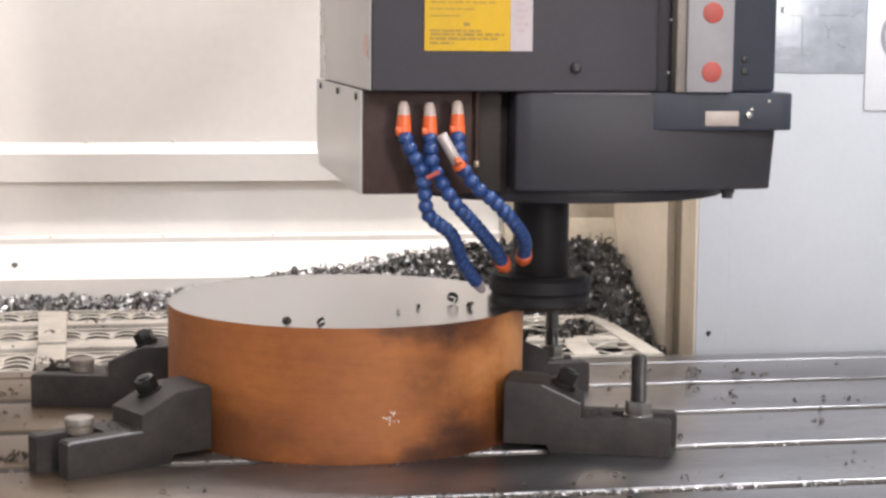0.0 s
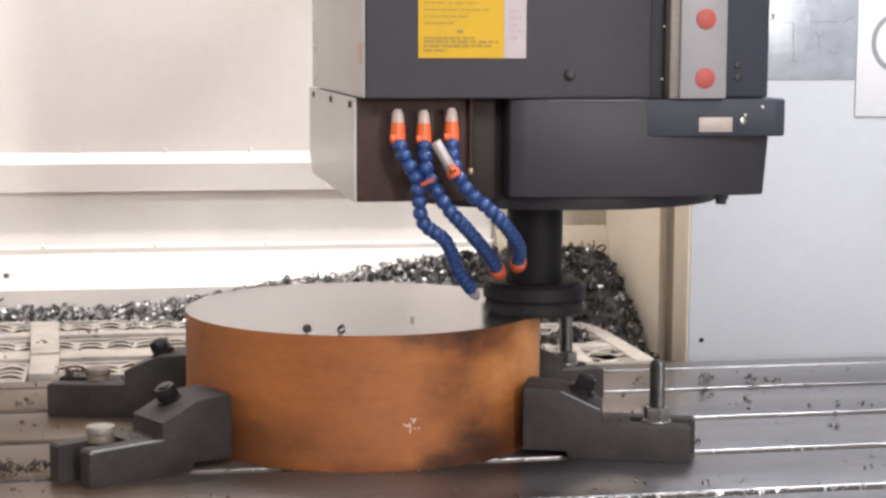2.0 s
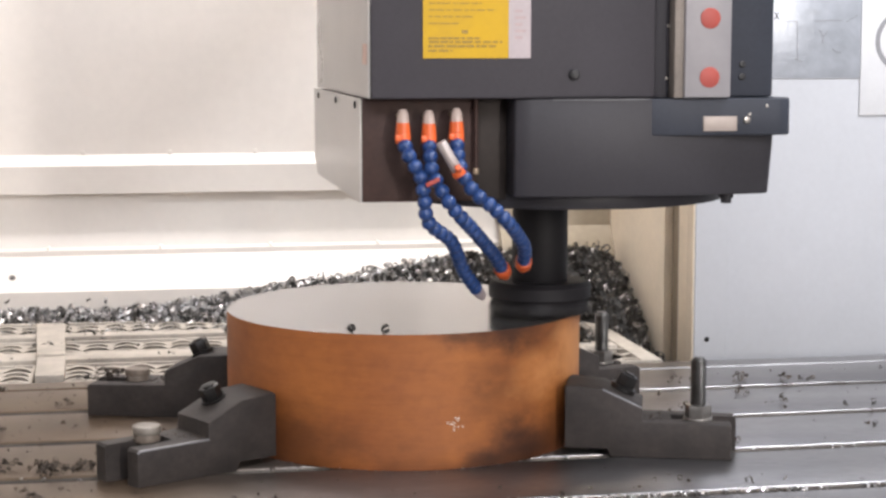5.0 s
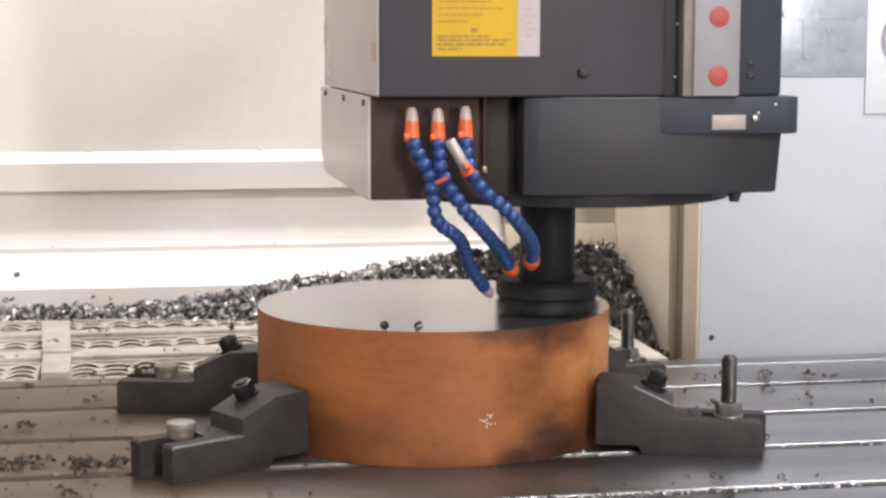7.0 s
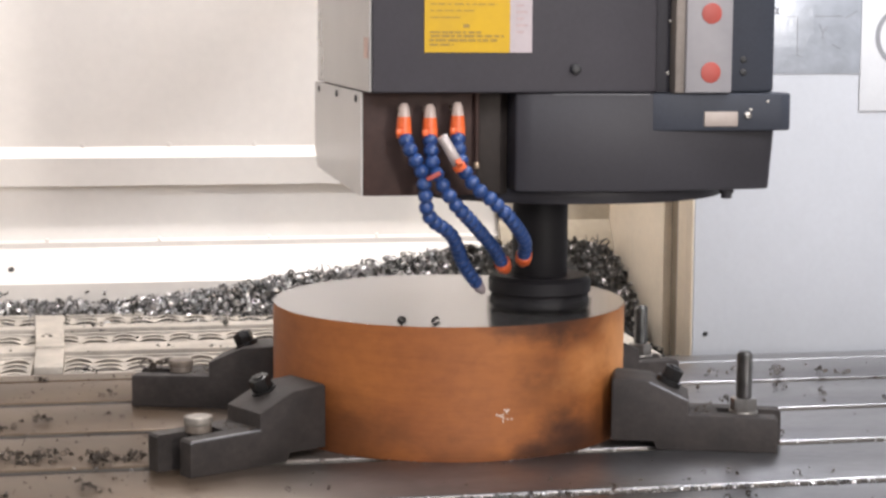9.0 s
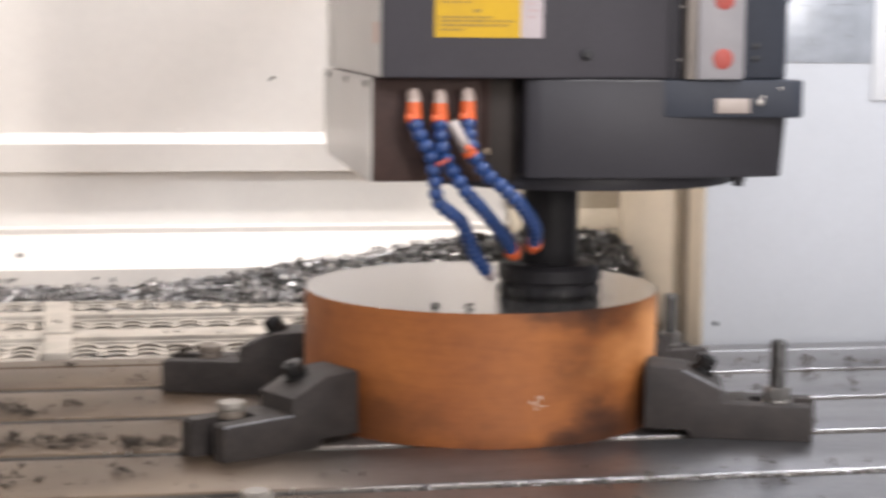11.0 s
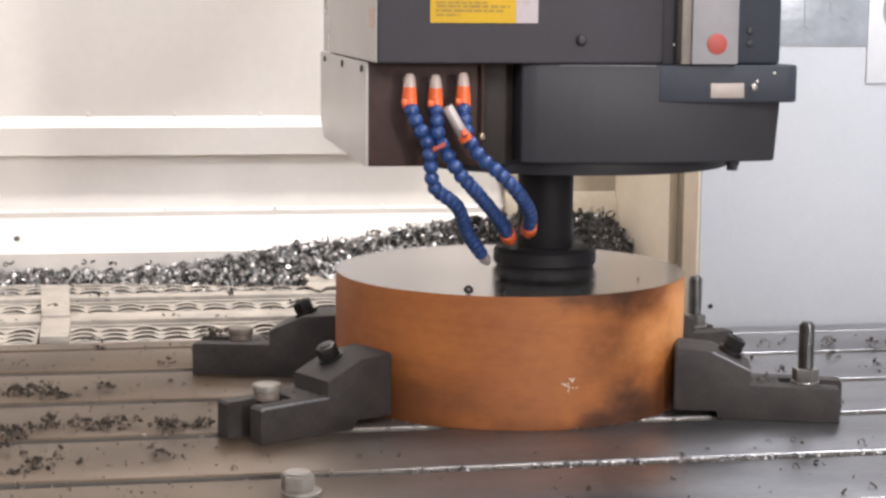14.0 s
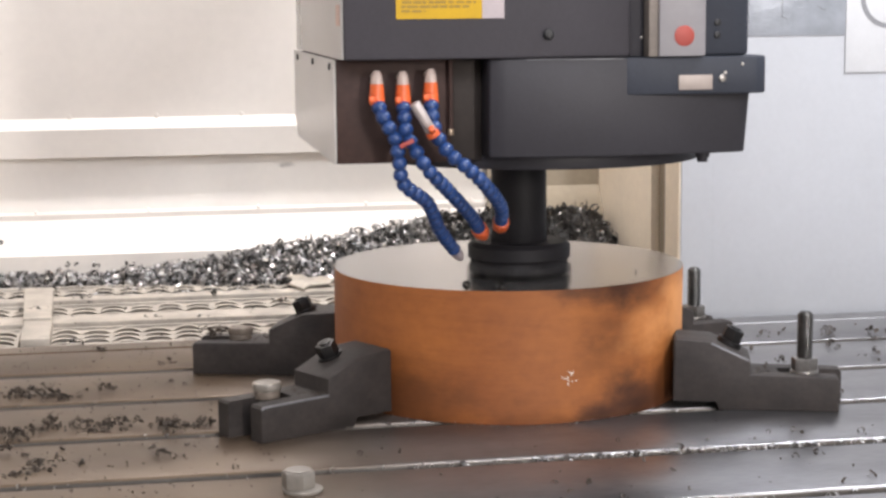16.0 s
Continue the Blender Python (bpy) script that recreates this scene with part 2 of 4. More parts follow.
    # dark mill scale; at x -0.160 soot and painted shade beside the clamp
    for where, size, depth in (((0.075, -0.207, 0.160), 0.042, 0.75), ((0.125, -0.181, 0.158), 0.042, 0.8), ((0.035, -0.217, 0.166), 0.025, 0.5), ((0.072, -0.208, 0.115), 0.030, 0.40), ((0.085, -0.203, 0.075), 0.040, 0.42), ((0.095, -0.198, 0.005), 0.060, 0.85), ((0.145, -0.165, 0.010), 0.075, 0.85), ((0.05, -0.214, -0.005), 0.035, 0.6),
                               ((-0.160, -0.150, 0.02), 0.085, 0.7), ((-0.02, -0.22, 0.0), 0.05, 0.3)):
        col = times(col, (0.25, 0.225, 0.25), patch(where, size, depth))
    # light past the head, put into the rust colour, and a paler rust spot
    for where, size, depth in (((0.200, -0.090, 0.115), 0.080, 0.95), ((0.140, -0.170, 0.100), 0.030, 0.6)):
        lit_patch = n.new("ShaderNodeMix")
        lit_patch.data_type = "RGBA"
        l.new(patch(where, size, depth), lit_patch.inputs["Factor"])
        l.new(col, lit_patch.inputs["A"])
        lit_patch.inputs["B"].default_value = (0.66, 0.29, 0.10, 1)
        col = lit_patch.outputs["Result"]
    l.new(col, b.inputs["Base Color"])
    b.inputs["Roughness"].default_value = 0.62
    bp = n.new("ShaderNodeBump")
    bp.inputs["Strength"].default_value, bp.inputs["Distance"].default_value = 0.22, 0.002
    l.new(noise_at(14, (1, 1, 9), 5), bp.inputs["Height"])
    l.new(bp.outputs[0], b.inputs["Normal"])
    return m


M_RUST = rust_material()


# ---- mesh helpers ----
def box(bm, x0, x1, y0, y1, z0, z1, bevel=0.0, m=None):
    r = bmesh.ops.create_cube(bm, size=1.0, matrix=Matrix.LocRotScale(((x0 + x1) / 2, (y0 + y1) / 2, (z0 + z1) / 2), None, (abs(x1 - x0), abs(y1 - y0), abs(z1 - z0))))
    verts = r["verts"]
    if bevel:
        edges = list({e for v in verts for e in v.link_edges})
        out = bmesh.ops.bevel(bm, geom=edges, offset=bevel, segments=2, affect="EDGES", profile=0.5)
        verts = list({v for f in out["faces"] for v in f.verts} | {v for v in verts if v.is_valid})
    if m is not None:
        bmesh.ops.transform(bm, matrix=m, verts=verts)
    return bm


def rod(bm, radius, z0, z1, segments=24, m=None, r2=None, bevel=0.0):
    r = bmesh.ops.create_cone(bm, cap_ends=True, segments=segments, radius1=radius, radius2=radius if r2 is None else r2, depth=z1 - z0,
                              matrix=Matrix.Translation((0, 0, (z0 + z1) / 2)))
    verts = r["verts"]
    if bevel:
        edges = [e for e in {e for v in verts for e in v.link_edges} if abs(e.verts[0].co.z - e.verts[1].co.z) < 1e-6]
        out = bmesh.ops.bevel(bm, geom=edges, offset=bevel, segments=2, affect="EDGES", profile=0.5)
        verts = list({v for f in out["faces"] for v in f.verts} | {v for v in verts if v.is_valid})
    if m is not None:
        bmesh.ops.transform(bm, matrix=m, verts=verts)
    return bm


def prism(bm, outline, axis, a, b, bevel=0.0):
    """Extrudes an outline along an axis from a to b. For x it is in (y, z), for y in (x, z), for z in (x, y)."""
    def place(p, s):
        return {"x": (s, p[0], p[1]), "y": (p[0], s, p[1]), "z": (p[0], p[1], s)}[axis]
    lo = [bm.verts.new(place(p, a)) for p in outline]
    hi = [bm.verts.new(place(p, b)) for p in outline]
    k = len(outline)
    faces = [bm.faces.new(lo), bm.faces.new(hi[::-1])]
    for i in range(k):
        faces.append(bm.faces.new((lo[i], hi[i], hi[(i + 1) % k], lo[(i + 1) % k])))
    bmesh.ops.recalc_face_normals(bm, faces=faces)
    if bevel:
        edges = list({e for f in faces for e in f.edges})
        bmesh.ops.bevel(bm, geom=edges, offset=bevel, segments=2, affect="EDGES", profile=0.5)
    return bm


def mesh_of(name, bm, mat, smooth=True):
    me = bpy.data.meshes.new(name)
    bm.to_mesh(me)
    bm.free()
    me.materials.append(mat)
    if smooth:
        for p in me.polygons:
            p.use_smooth = True
        me.set_sharp_from_angle(angle=radians(35))
    return me


def part(name, bm, mat, parent, label="", m=None):
    ob = new(name, mesh_of(name, bm, mat))
    ob.parent = parent
    if m is not None:
        ob.matrix_basis = m
    return tagged(ob, label)


def thing(name, label, category, group="", m=None):
    ob = new(name)
    ob.empty_display_size = 0.05
    if m is not None:
        ob.matrix_basis = m
    return tagged(ob, label, category, group)


def solid(name, bm, mat, label, category="", kind="", group="", m=None):
    ob = new(name, mesh_of(name, bm, mat))
    if m is not None:
        ob.matrix_basis = m
    return tagged(ob, label, category, group, kind)


def B():
    return bmesh.new()


MOVERS = []             # what rides on the table


# ---- the machine's cabin ----
BACK = [(0.985, -0.20), (0.985, 0.048), (1.050, 0.104), (1.050, 0.1135), (1.0565, 0.1185), (1.066, 0.155), (1.068, 0.2145),
        (1.047, 0.2165), (1.047, 0.2665), (1.072, 0.2855), (1.072, 2.30), (1.20, 2.30), (1.20, -0.20)]
wall_back = solid("wall_back", prism(B(), BACK, "x", -1.6, 0.385), M_WALL, "cream painted folded sheet metal back wall", "wall", "structure")
for i in range(7):
    part("screw", rod(B(), 0.0045, 0, 0.003, 12, pose(-1.06 + 0.155 * i, 1.0715, 0.2885, 90, 0, 0), bevel=0.001), M_WALL, wall_back)
for i in range(6):
    part("screw", rod(B(), 0.004, 0, 0.003, 12, pose(-0.86 + 0.2 * i, 1.0540, 0.1175, 40, 0, 0), bevel=0.001), M_WALL, wall_back)
# stands over the back wall's end; its lesser light is put into the colour
part("less_lit_panel", prism(B(), [(1.0455, 0.2125), (1.040, 0.2125), (1.040, 0.143), (1.037, 0.140), (1.006, 0.094), (1.006, 0.082), (1.020, 0.082), (1.0455, 0.108)], "x", 0.17, 0.3845), M_BEIGE_SHADE, wall_back, "less lit end of the back wall, laid over as a beige panel")
part("plug", rod(B(), 0.0058, -0.001, 0.0012, 16, pose(-0.722, 1.012, 0.0715, 41, 0, 0), bevel=0.0005), M_STUD, wall_back, "dark grey plug")

wall_side = solid("wall_side", box(box(B(), 0.385, 0.45, 0.7005, 1.2, -0.2, 2.3), 0.385, 0.45, 0.570, 0.625, -0.2, 2.3, 0.002), M_BEIGE,
                  "beige painted sheet metal side wall with a joint", "wall", "structure")
part("seal", box(B(), 0.400, 0.45, 0.6255, 0.7000, -0.2, 2.3), M_BEIGE_DARK, wall_side, "brown rubber joint seal")
part("edge_trim", box(B(), 0.3820, 0.3848, 0.5385, 0.5695, -0.2, 2.3, 0.0008), M_BEIGE, wall_side)
wall_right = solid("wall_right", box(B(), 0.3855, 1.7, 0.538, 0.569, -0.2, 2.3, 0.003), M_WHITE, "white painted sheet metal panel beside the table", "wall", "structure")
part("screw", rod(B(), 0.004, 0, 0.003, 12, pose(0.407, 0.538, 0.007, 90, 0, 0), bevel=0.001), M_BLACK, wall_right, "black screw head")
part("seam", box(B(), 0.4395, 0.4405, 0.5372, 0.539, -0.19, 0.30), M_WHITE, wall_right)
bed = solid("machine_bed", box(box(B(), -0.55, 0.55, -0.55, 0.36, -0.2, -0.1405, 0.004), -0.75, 0.75, -0.70, 0.42, -0.9995, -0.2605, 0.01), M_ROOM, "grey cast machine bed under the table", "machine bed", "structure")
ram = solid("head_column", box(B(), -0.02, 0.12, 0.2005, 1.071, 0.85, 1.25, 0.006), M_ROOM, "grey column that carries the spindle head", "column", "structure")
pan = solid("floor", box(B(), -1.6, 1.7, -0.9, 1.2, -0.26, -0.2), M_PIT, "dark dirty sheet metal chip pan", "floor", "structure")
# plain shell of the hall
solid("wall_west", box(B(), -3.1, -3.0, -4.5, 1.4, -1.0, 2.5), M_ROOM, "plain grey hall wall", "wall", "structure")
solid("wall_east", box(B(), 3.0, 3.1, -4.5, 1.4, -1.0, 2.5), M_ROOM, "plain grey hall wall", "wall", "structure")
solid("wall_south", box(B(), -3.0, 3.0, -4.5, -4.4, -1.0, 2.5), M_ROOM, "plain grey hall wall", "wall", "structure")
solid("wall_north", box(B(), -3.0, 3.0, 1.3, 1.4, -1.0, 2.5), M_ROOM, "plain grey hall wall", "wall", "structure")
solid("ceiling", box(B(), -3.1, 3.1, -4.5, 1.4, 2.5, 2.6), M_ROOM, "plain pale hall ceiling", "ceiling", "structure")
solid("ground", box(B(), -3.1, 3.1, -4.5, 1.4, -1.1, -1.0), M_ROOM, "plain grey hall floor", "floor", "structure")
solid("wall_left", box(B(), -1.66, -1.6, -0.9, 1.2, -0.26, 2.3), M_WALL, "cream painted cabin side wall", "wall", "structure")


# ---- chips of steel ----
def chip_template(rng):
    """A curled ribbon with thickness: a list of points and faces."""
    k = 7
    r = rng.uniform(0.0035, 0.0075)
    w = rng.uniform(0.003, 0.0065)
    turn = rng.uniform(3.2, 6.4)
    lift = rng.uniform(-0.006, 0.006)
    grow = rng.uniform(0.7, 1.5)
    v, f = [], []
    for i in range(k + 1):
        a = turn * i / k
        rr = r * (1 + (grow - 1) * i / k)
        for dr in (0, 0.0007):
            for s in (-0.5, 0.5):
                v.append(((rr + dr) * math.cos(a), s * w + lift * i / k, (rr + dr) * math.sin(a)))
    for i in range(k):
        o = 4 * i
        for a, b in ((0, 1), (1, 3), (3, 2), (2, 0)):
            f.append((o + a, o + b, o + 4 + b, o + 4 + a))
    f += [(0, 2, 3, 1), (4 * k, 4 * k + 1, 4 * k + 3, 4 * k + 2)]
    return np.array(v), f


CHIP_RNG = random.Random(7)
CHIPS = [chip_template(CHIP_RNG) for _ in range(10)]


def sliver_template(rng):
    """A long, thin, slightly bent shaving with thickness."""
    k, length, w = 4, rng.uniform(0.012, 0.024), rng.uniform(0.0022, 0.0042)
    bend, twist = rng.uniform(0.1, 0.35), rng.uniform(-1.2, 1.2)
    v, f = [], []
    for i in range(k + 1):
        u = i / k - 0.5
        a = twist * u
        c, s = math.cos(a) * w / 2, math.sin(a) * w / 2
        for d in (0, 0.0006):
            for g in (-1, 1):
                v.append((u * length, g * c * (1 - abs(u)), g * s + d + bend * length * u * u * 2))
    for i in range(k):
        o = 4 * i
        for a, b in ((0, 1), (1, 3), (3, 2), (2, 0)):
            f.append((o + a, o + b, o + 4 + b, o + 4 + a))
    f += [(0, 2, 3, 1), (4 * k, 4 * k + 1, 4 * k + 3, 4 * k + 2)]
    return np.array(v), f


SLIVERS = [sliver_template(CHIP_RNG) for _ in range(8)]


def chip_cloud(name, spots, rng, size=1.0, mat=M_CHIP, kinds=None):
    """Many chips in one mesh; spots are (x, y, z, factor)."""
    vs, fs, base = [], [], 0
    for x, y, z, s in spots:
        v, f = (kinds or CHIPS)[rng.randrange(len(kinds or CHIPS))]
        e = Euler((rng.uniform(0, 6.3), rng.uniform(0, 6.3), rng.uniform(0, 6.3))).to_matrix()
        w = v @ np.array(e).T * (s * size) + (x, y, z)
        vs += w.tolist()
        fs += [tuple(i + base for i in q) for q in f]
        base += len(v)
    me = bpy.data.meshes.new(name)
    me.from_pydata(vs, [], fs)
    me.materials.append(mat)
    return new(name, me)


# ---- heap of chips along the back ----
def heap_crest(x):
    return float(np.interp(x, (-1.6, -0.75, -0.6, -0.5, -0.40, -0.34, -0.28, -0.05, 0.08, 0.30, 0.35, 0.385), (0.028, 0.030, 0.025, 0.028, 0.037, 0.045, 0.060, 0.088, 0.112, 0.12, 0.115, 0.088)))


def heap_foot(x):
    return float(np.interp(x, (-1.6, -0.6, -0.46, -0.26, 0.0, 0.2, 0.285, 0.312, 0.335, 0.385), (0.95, 0.95, 0.945, 0.90, 0.86, 0.825, 0.815, 0.70, 0.66, 0.80)))


def heap_z(x, y):
    u = (y - heap_foot(x)) / max(0.02, 0.985 - heap_foot(x))
    return -0.03 + (heap_crest(x) + 0.02) * min(1.0, max(0.0, u)) ** 0.75 + 0.006 * noise.noise((x * 30, y * 30, 0)) + 0.006 * noise.noise((x * 13, y * 9, 5))


def heap():
    bm = B()
    nx, ny = 150, 16
    grid = [[None] * (ny + 1) for _ in range(nx + 1)]
    for i in range(nx + 1):
        x = -1.58 + 1.963 * i / nx
        for j in range(ny + 1):
            y = heap_foot(x) + (0.984 - heap_foot(x)) * j / ny
            grid[i][j] = bm.verts.new((x, y, heap_z(x, y)))
    for i in range(nx):
        for j in range(ny):
            bm.faces.new((grid[i][j], grid[i + 1][j], grid[i + 1][j + 1], grid[i][j + 1]))
    rng = random.Random(3)
    body = solid("swarf_heap", bm, M_HEAP, "heap of dark curled steel chips along the back wall", "swarf", "stuff")
    spots = []
    while len(spots) < 5200:
        x = rng.uniform(-0.95, 0.378)
        y = rng.uniform(heap_foot(x) - 0.012, 0.978)
        if x < -0.36 and rng.random() < 0.3:
            continue
        spots.append((x, y, heap_z(x, y) + rng.uniform(-0.002, 0.012), rng.choice((0.55, 0.7, 0.85, 1.0, 1.15, 1.35))))
    # past x 0.06 darker chips put the heap's shade into colour
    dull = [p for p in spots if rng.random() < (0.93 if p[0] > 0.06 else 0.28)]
    kept = set(dull)
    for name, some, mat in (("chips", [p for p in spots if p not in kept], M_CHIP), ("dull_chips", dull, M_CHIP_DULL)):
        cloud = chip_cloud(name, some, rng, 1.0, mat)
        cloud.parent = body
        tagged(cloud, kind="stuff")
    spots = []
    while len(spots) < 2600:
        x = rng.uniform(-0.95, 0.375)
        y = rng.uniform(heap_foot(x) - 0.012, 0.972)
        spots.append((x, y, heap_z(x, y) + rng.uniform(0.003, 0.016), rng.uniform(0.4, 0.95)))
    for _ in range(160):
        x = rng.uniform(-0.9, 0.0)
        spots.append((x, rng.uniform(0.955, 0.972), heap_z(x, 0.965) + rng.uniform(0.010, 0.018), rng.uniform(0.7, 1.3)))
    # shavings past x 0.06 take the same darker colour as shade
    for name, some, mat in (("shavings", [p for i, p in enumerate(spots) if p[0] < 0.06 or i % 7 == 0], M_CHIP), ("shaded_shavings", [p for i, p in enumerate(spots) if p[0] >= 0.06 and i % 7], M_CHIP_DULL)):
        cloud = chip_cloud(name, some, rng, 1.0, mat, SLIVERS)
        cloud.parent = body
        tagged(cloud, kind="stuff")


heap()


# ---- chip guard of expanded metal behind the table ----
def strand(bm, x0, x1, y, z, gap, pitch, crest, thick=0.0010, lean=0.26, knot=0.80):
    """One strand of expanded metal: humps all along it, wide where it meets its neighbours, every other hump set back."""
    k = max(8, int((x1 - x0) / pitch * 12))
    ring = []
    for i in range(k + 1):
        x = x0 + (x1 - x0) * i / k
        u = (x - crest) / pitch
        s = abs(math.cos(math.pi * u))
        c = y + gap * (0.42 * (s - 0.5) + 0.16 * math.cos(math.pi * u))
        h = z + 0.0016 * (s - 0.5)
        w = gap * (lean + knot * (1 - s) ** 2)
        ring.append([bm.verts.new(p) for p in ((x, c - w / 2, h), (x, c + w / 2, h + 0.0002), (x, c + w / 2, h + 0.0002 - thick), (x, c - w / 2, h - thick))])
    for a, b in zip(ring, ring[1:]):
        for i in range(4):
            bm.faces.new((a[i], a[(i + 1) % 4], b[(i + 1) % 4], b[i]))
    bm.faces.new(ring[0])
    bm.faces.new(ring[-1][::-1])
    bmesh.ops.recalc_face_normals(bm, faces=bm.faces)
    return bm


def guard(x0, x1, rows, ends):
    g = thing("chip_guard", "white painted expanded metal chip guard with wavy strands", "grating", "chip guards", pose(0, 0, 0))
    for (y0, y1, z, front, back, count, crest) in rows:
        part("front_rail", box(B(), x0, x1, y0, y0 + front, z - 0.016, z + 0.004, 0.002), M_GRATE, g)
        part("back_rail", box(B(), x0, x1, y1 - back, y1, z - 0.012, z + 0.003, 0.002), M_GRATE, g)
        part("end_rail", box(B(), x0, x0 + 0.006, y0 + front + 0.0005, y1 - back - 0.0005, z - 0.012, z + 0.003, 0.002), M_GRATE, g)
        part("end_rail", box(B(), x1 - ends, x1, y0 + front + 0.0005, y1 - back - 0.0005, z - 0.012, z + 0.003, 0.002), M_GRATE, g)
        inner = y1 - y0 - front - back
        for j in range(count):
            yy = y0 + front + inner * (j + 0.5) / count
            part("strand", strand(B(), x0 + 0.004, x1 - 0.004, yy, z + 0.0005 * (j % 2), inner / count, 0.0465, crest), M_GRATE, g)
    return g


# for each row: near edge, far edge, height, near rail, far rail, strands, place of a hump
GUARD_ROWS = [(0.445, 0.598, -0.014, 0.006, 0.008, 4, -0.594), (0.610, 0.788, -0.010, 0.066, 0.008, 3, -0.525), (0.800, 0.970, -0.006, 0.036, 0.022, 3, -0.543)]
guard(-1.5, -0.660, GUARD_ROWS, 0.006)
guard(-0.634, 0.060, GUARD_ROWS, 0.006)


def end_guard(x0, x1):
    """The last grating by the side wall: open mesh over the chip pit, in one frame with a bar across."""
    g = thing("chip_guard", "white painted expanded metal chip guard with an open torn mesh", "grating", "chip guards")
    z0, z1 = -0.024, -0.007
    part("end_rail", prism(B(), [(x1 - 0.031, 0.446), (x1 + 0.001, 0.446), (x1, 0.840), (x1 - 0.027, 0.840)], "z", z0, z1, 0.001), M_GRATE, g, "flat white end plate")
    part("end_rail", box(B(), x0, x0 + 0.02, 0.446, 0.840, z0, z1, 0.001), M_GRATE, g)
    inner, outer = x0 + 0.0205, x1 - 0.0315
    for name, y0, y1 in (("front_rail", 0.446, 0.453), ("cross_bar", 0.588, 0.622), ("back_rail", 0.812, 0.840)):
        part(name, box(B(), inner, outer + (0.003 if y0 > 0.8 else 0.0), y0, y1, z0, z1 - 0.0005, 0.001), M_GRATE, g)
    for y0, y1, count, crest in ((0.453, 0.588, 3, 0.205), (0.622, 0.812, 4, 0.222)):
        gap = (y1 - y0) / count
        for j in range(count):
            part("strand", strand(B(), inner - 0.002, outer + 0.002, y0 + gap * (j + 0.5), -0.0095 + 0.0006 * (j % 2), gap, 0.052, crest + 0.026 * (j % 2), 0.0014, 0.15, 0.16), M_GRATE, g)
    part("infill_plate", prism(B(), [(0.162, 0.454), (0.203, 0.454), (0.206, 0.510), (0.213, 0.587), (0.180, 0.587), (0.168, 0.540)], "z", -0.0088, -0.0062, 0.0008), M_GRATE, g, "bent flat white sheet over the mesh")


end_guard(0.066, 0.303)


def pit_chips():
    """Chips that fell through the end grating into the pit below it."""
    rng = random.Random(58)
    bm = B()
    nx, ny = 24, 30
    grid = [[bm.verts.new((0.04 + 0.34 * i / nx, 0.44 + 0.44 * j / ny, -0.052 + 0.010 * noise.noise((i * 0.5, j * 0.5, 2)))) for j in range(ny + 1)] for i in range(nx + 1)]
    for i in range(nx):
        for j in range(ny):
            bm.faces.new((grid[i][j], grid[i + 1][j], grid[i + 1][j + 1], grid[i][j + 1]))
    body = solid("pit_swarf", bm, M_HEAP, "dark chips lying under the end grating", "swarf", "stuff")
    cloud = chip_cloud("dull_chips", [(rng.uniform(0.06, 0.37), rng.uniform(0.45, 0.86), -0.047 + rng.uniform(0, 0.010), rng.uniform(0.6, 1.2)) for _ in range(900)], rng, 1.0, M_CHIP_DULL)
    cloud.parent = body
    tagged(cloud, kind="stuff")


pit_chips()
strap = thing("cover_strap", "white flat cover strap between the gratings", "strap")
part("plate", prism(B(), [(-0.655, 0.445), (-0.6125, 0.445), (-0.6155, 0.600), (-0.6600, 0.600)], "z", -0.02, 0.001, 0.002), M_GRATE, strap)
part("plate", prism(B(), [(-0.6605, 0.606), (-0.6165, 0.606), (-0.6285, 0.912), (-0.6775, 0.912)], "z", -0.016, 0.004, 0.002), M_GRATE, strap)


scrap = thing("torn_card", "torn piece of white plastic on the grating", "scrap", m=pose(-0.225, 0.862, 0.004, 4, 0, -8))
part("sheet", prism(B(), [(0.004, -0.022), (0.016, -0.038), (0.030, -0.062), (0.040, -0.030), (0.075, -0.020), (0.082, 0.020), (0.060, 0.034), (0.036, 0.024), (0.022, 0.050), (-0.004, 0.046), (0.008, 0.012)], "z", 0.0, 0.004, 0.0008), M_GRATE, scrap)


# ---- machine table ----
SLOTS = (-0.535, -0.352, -0.169, 0.014, 0.197)      # far lips of the T-slots


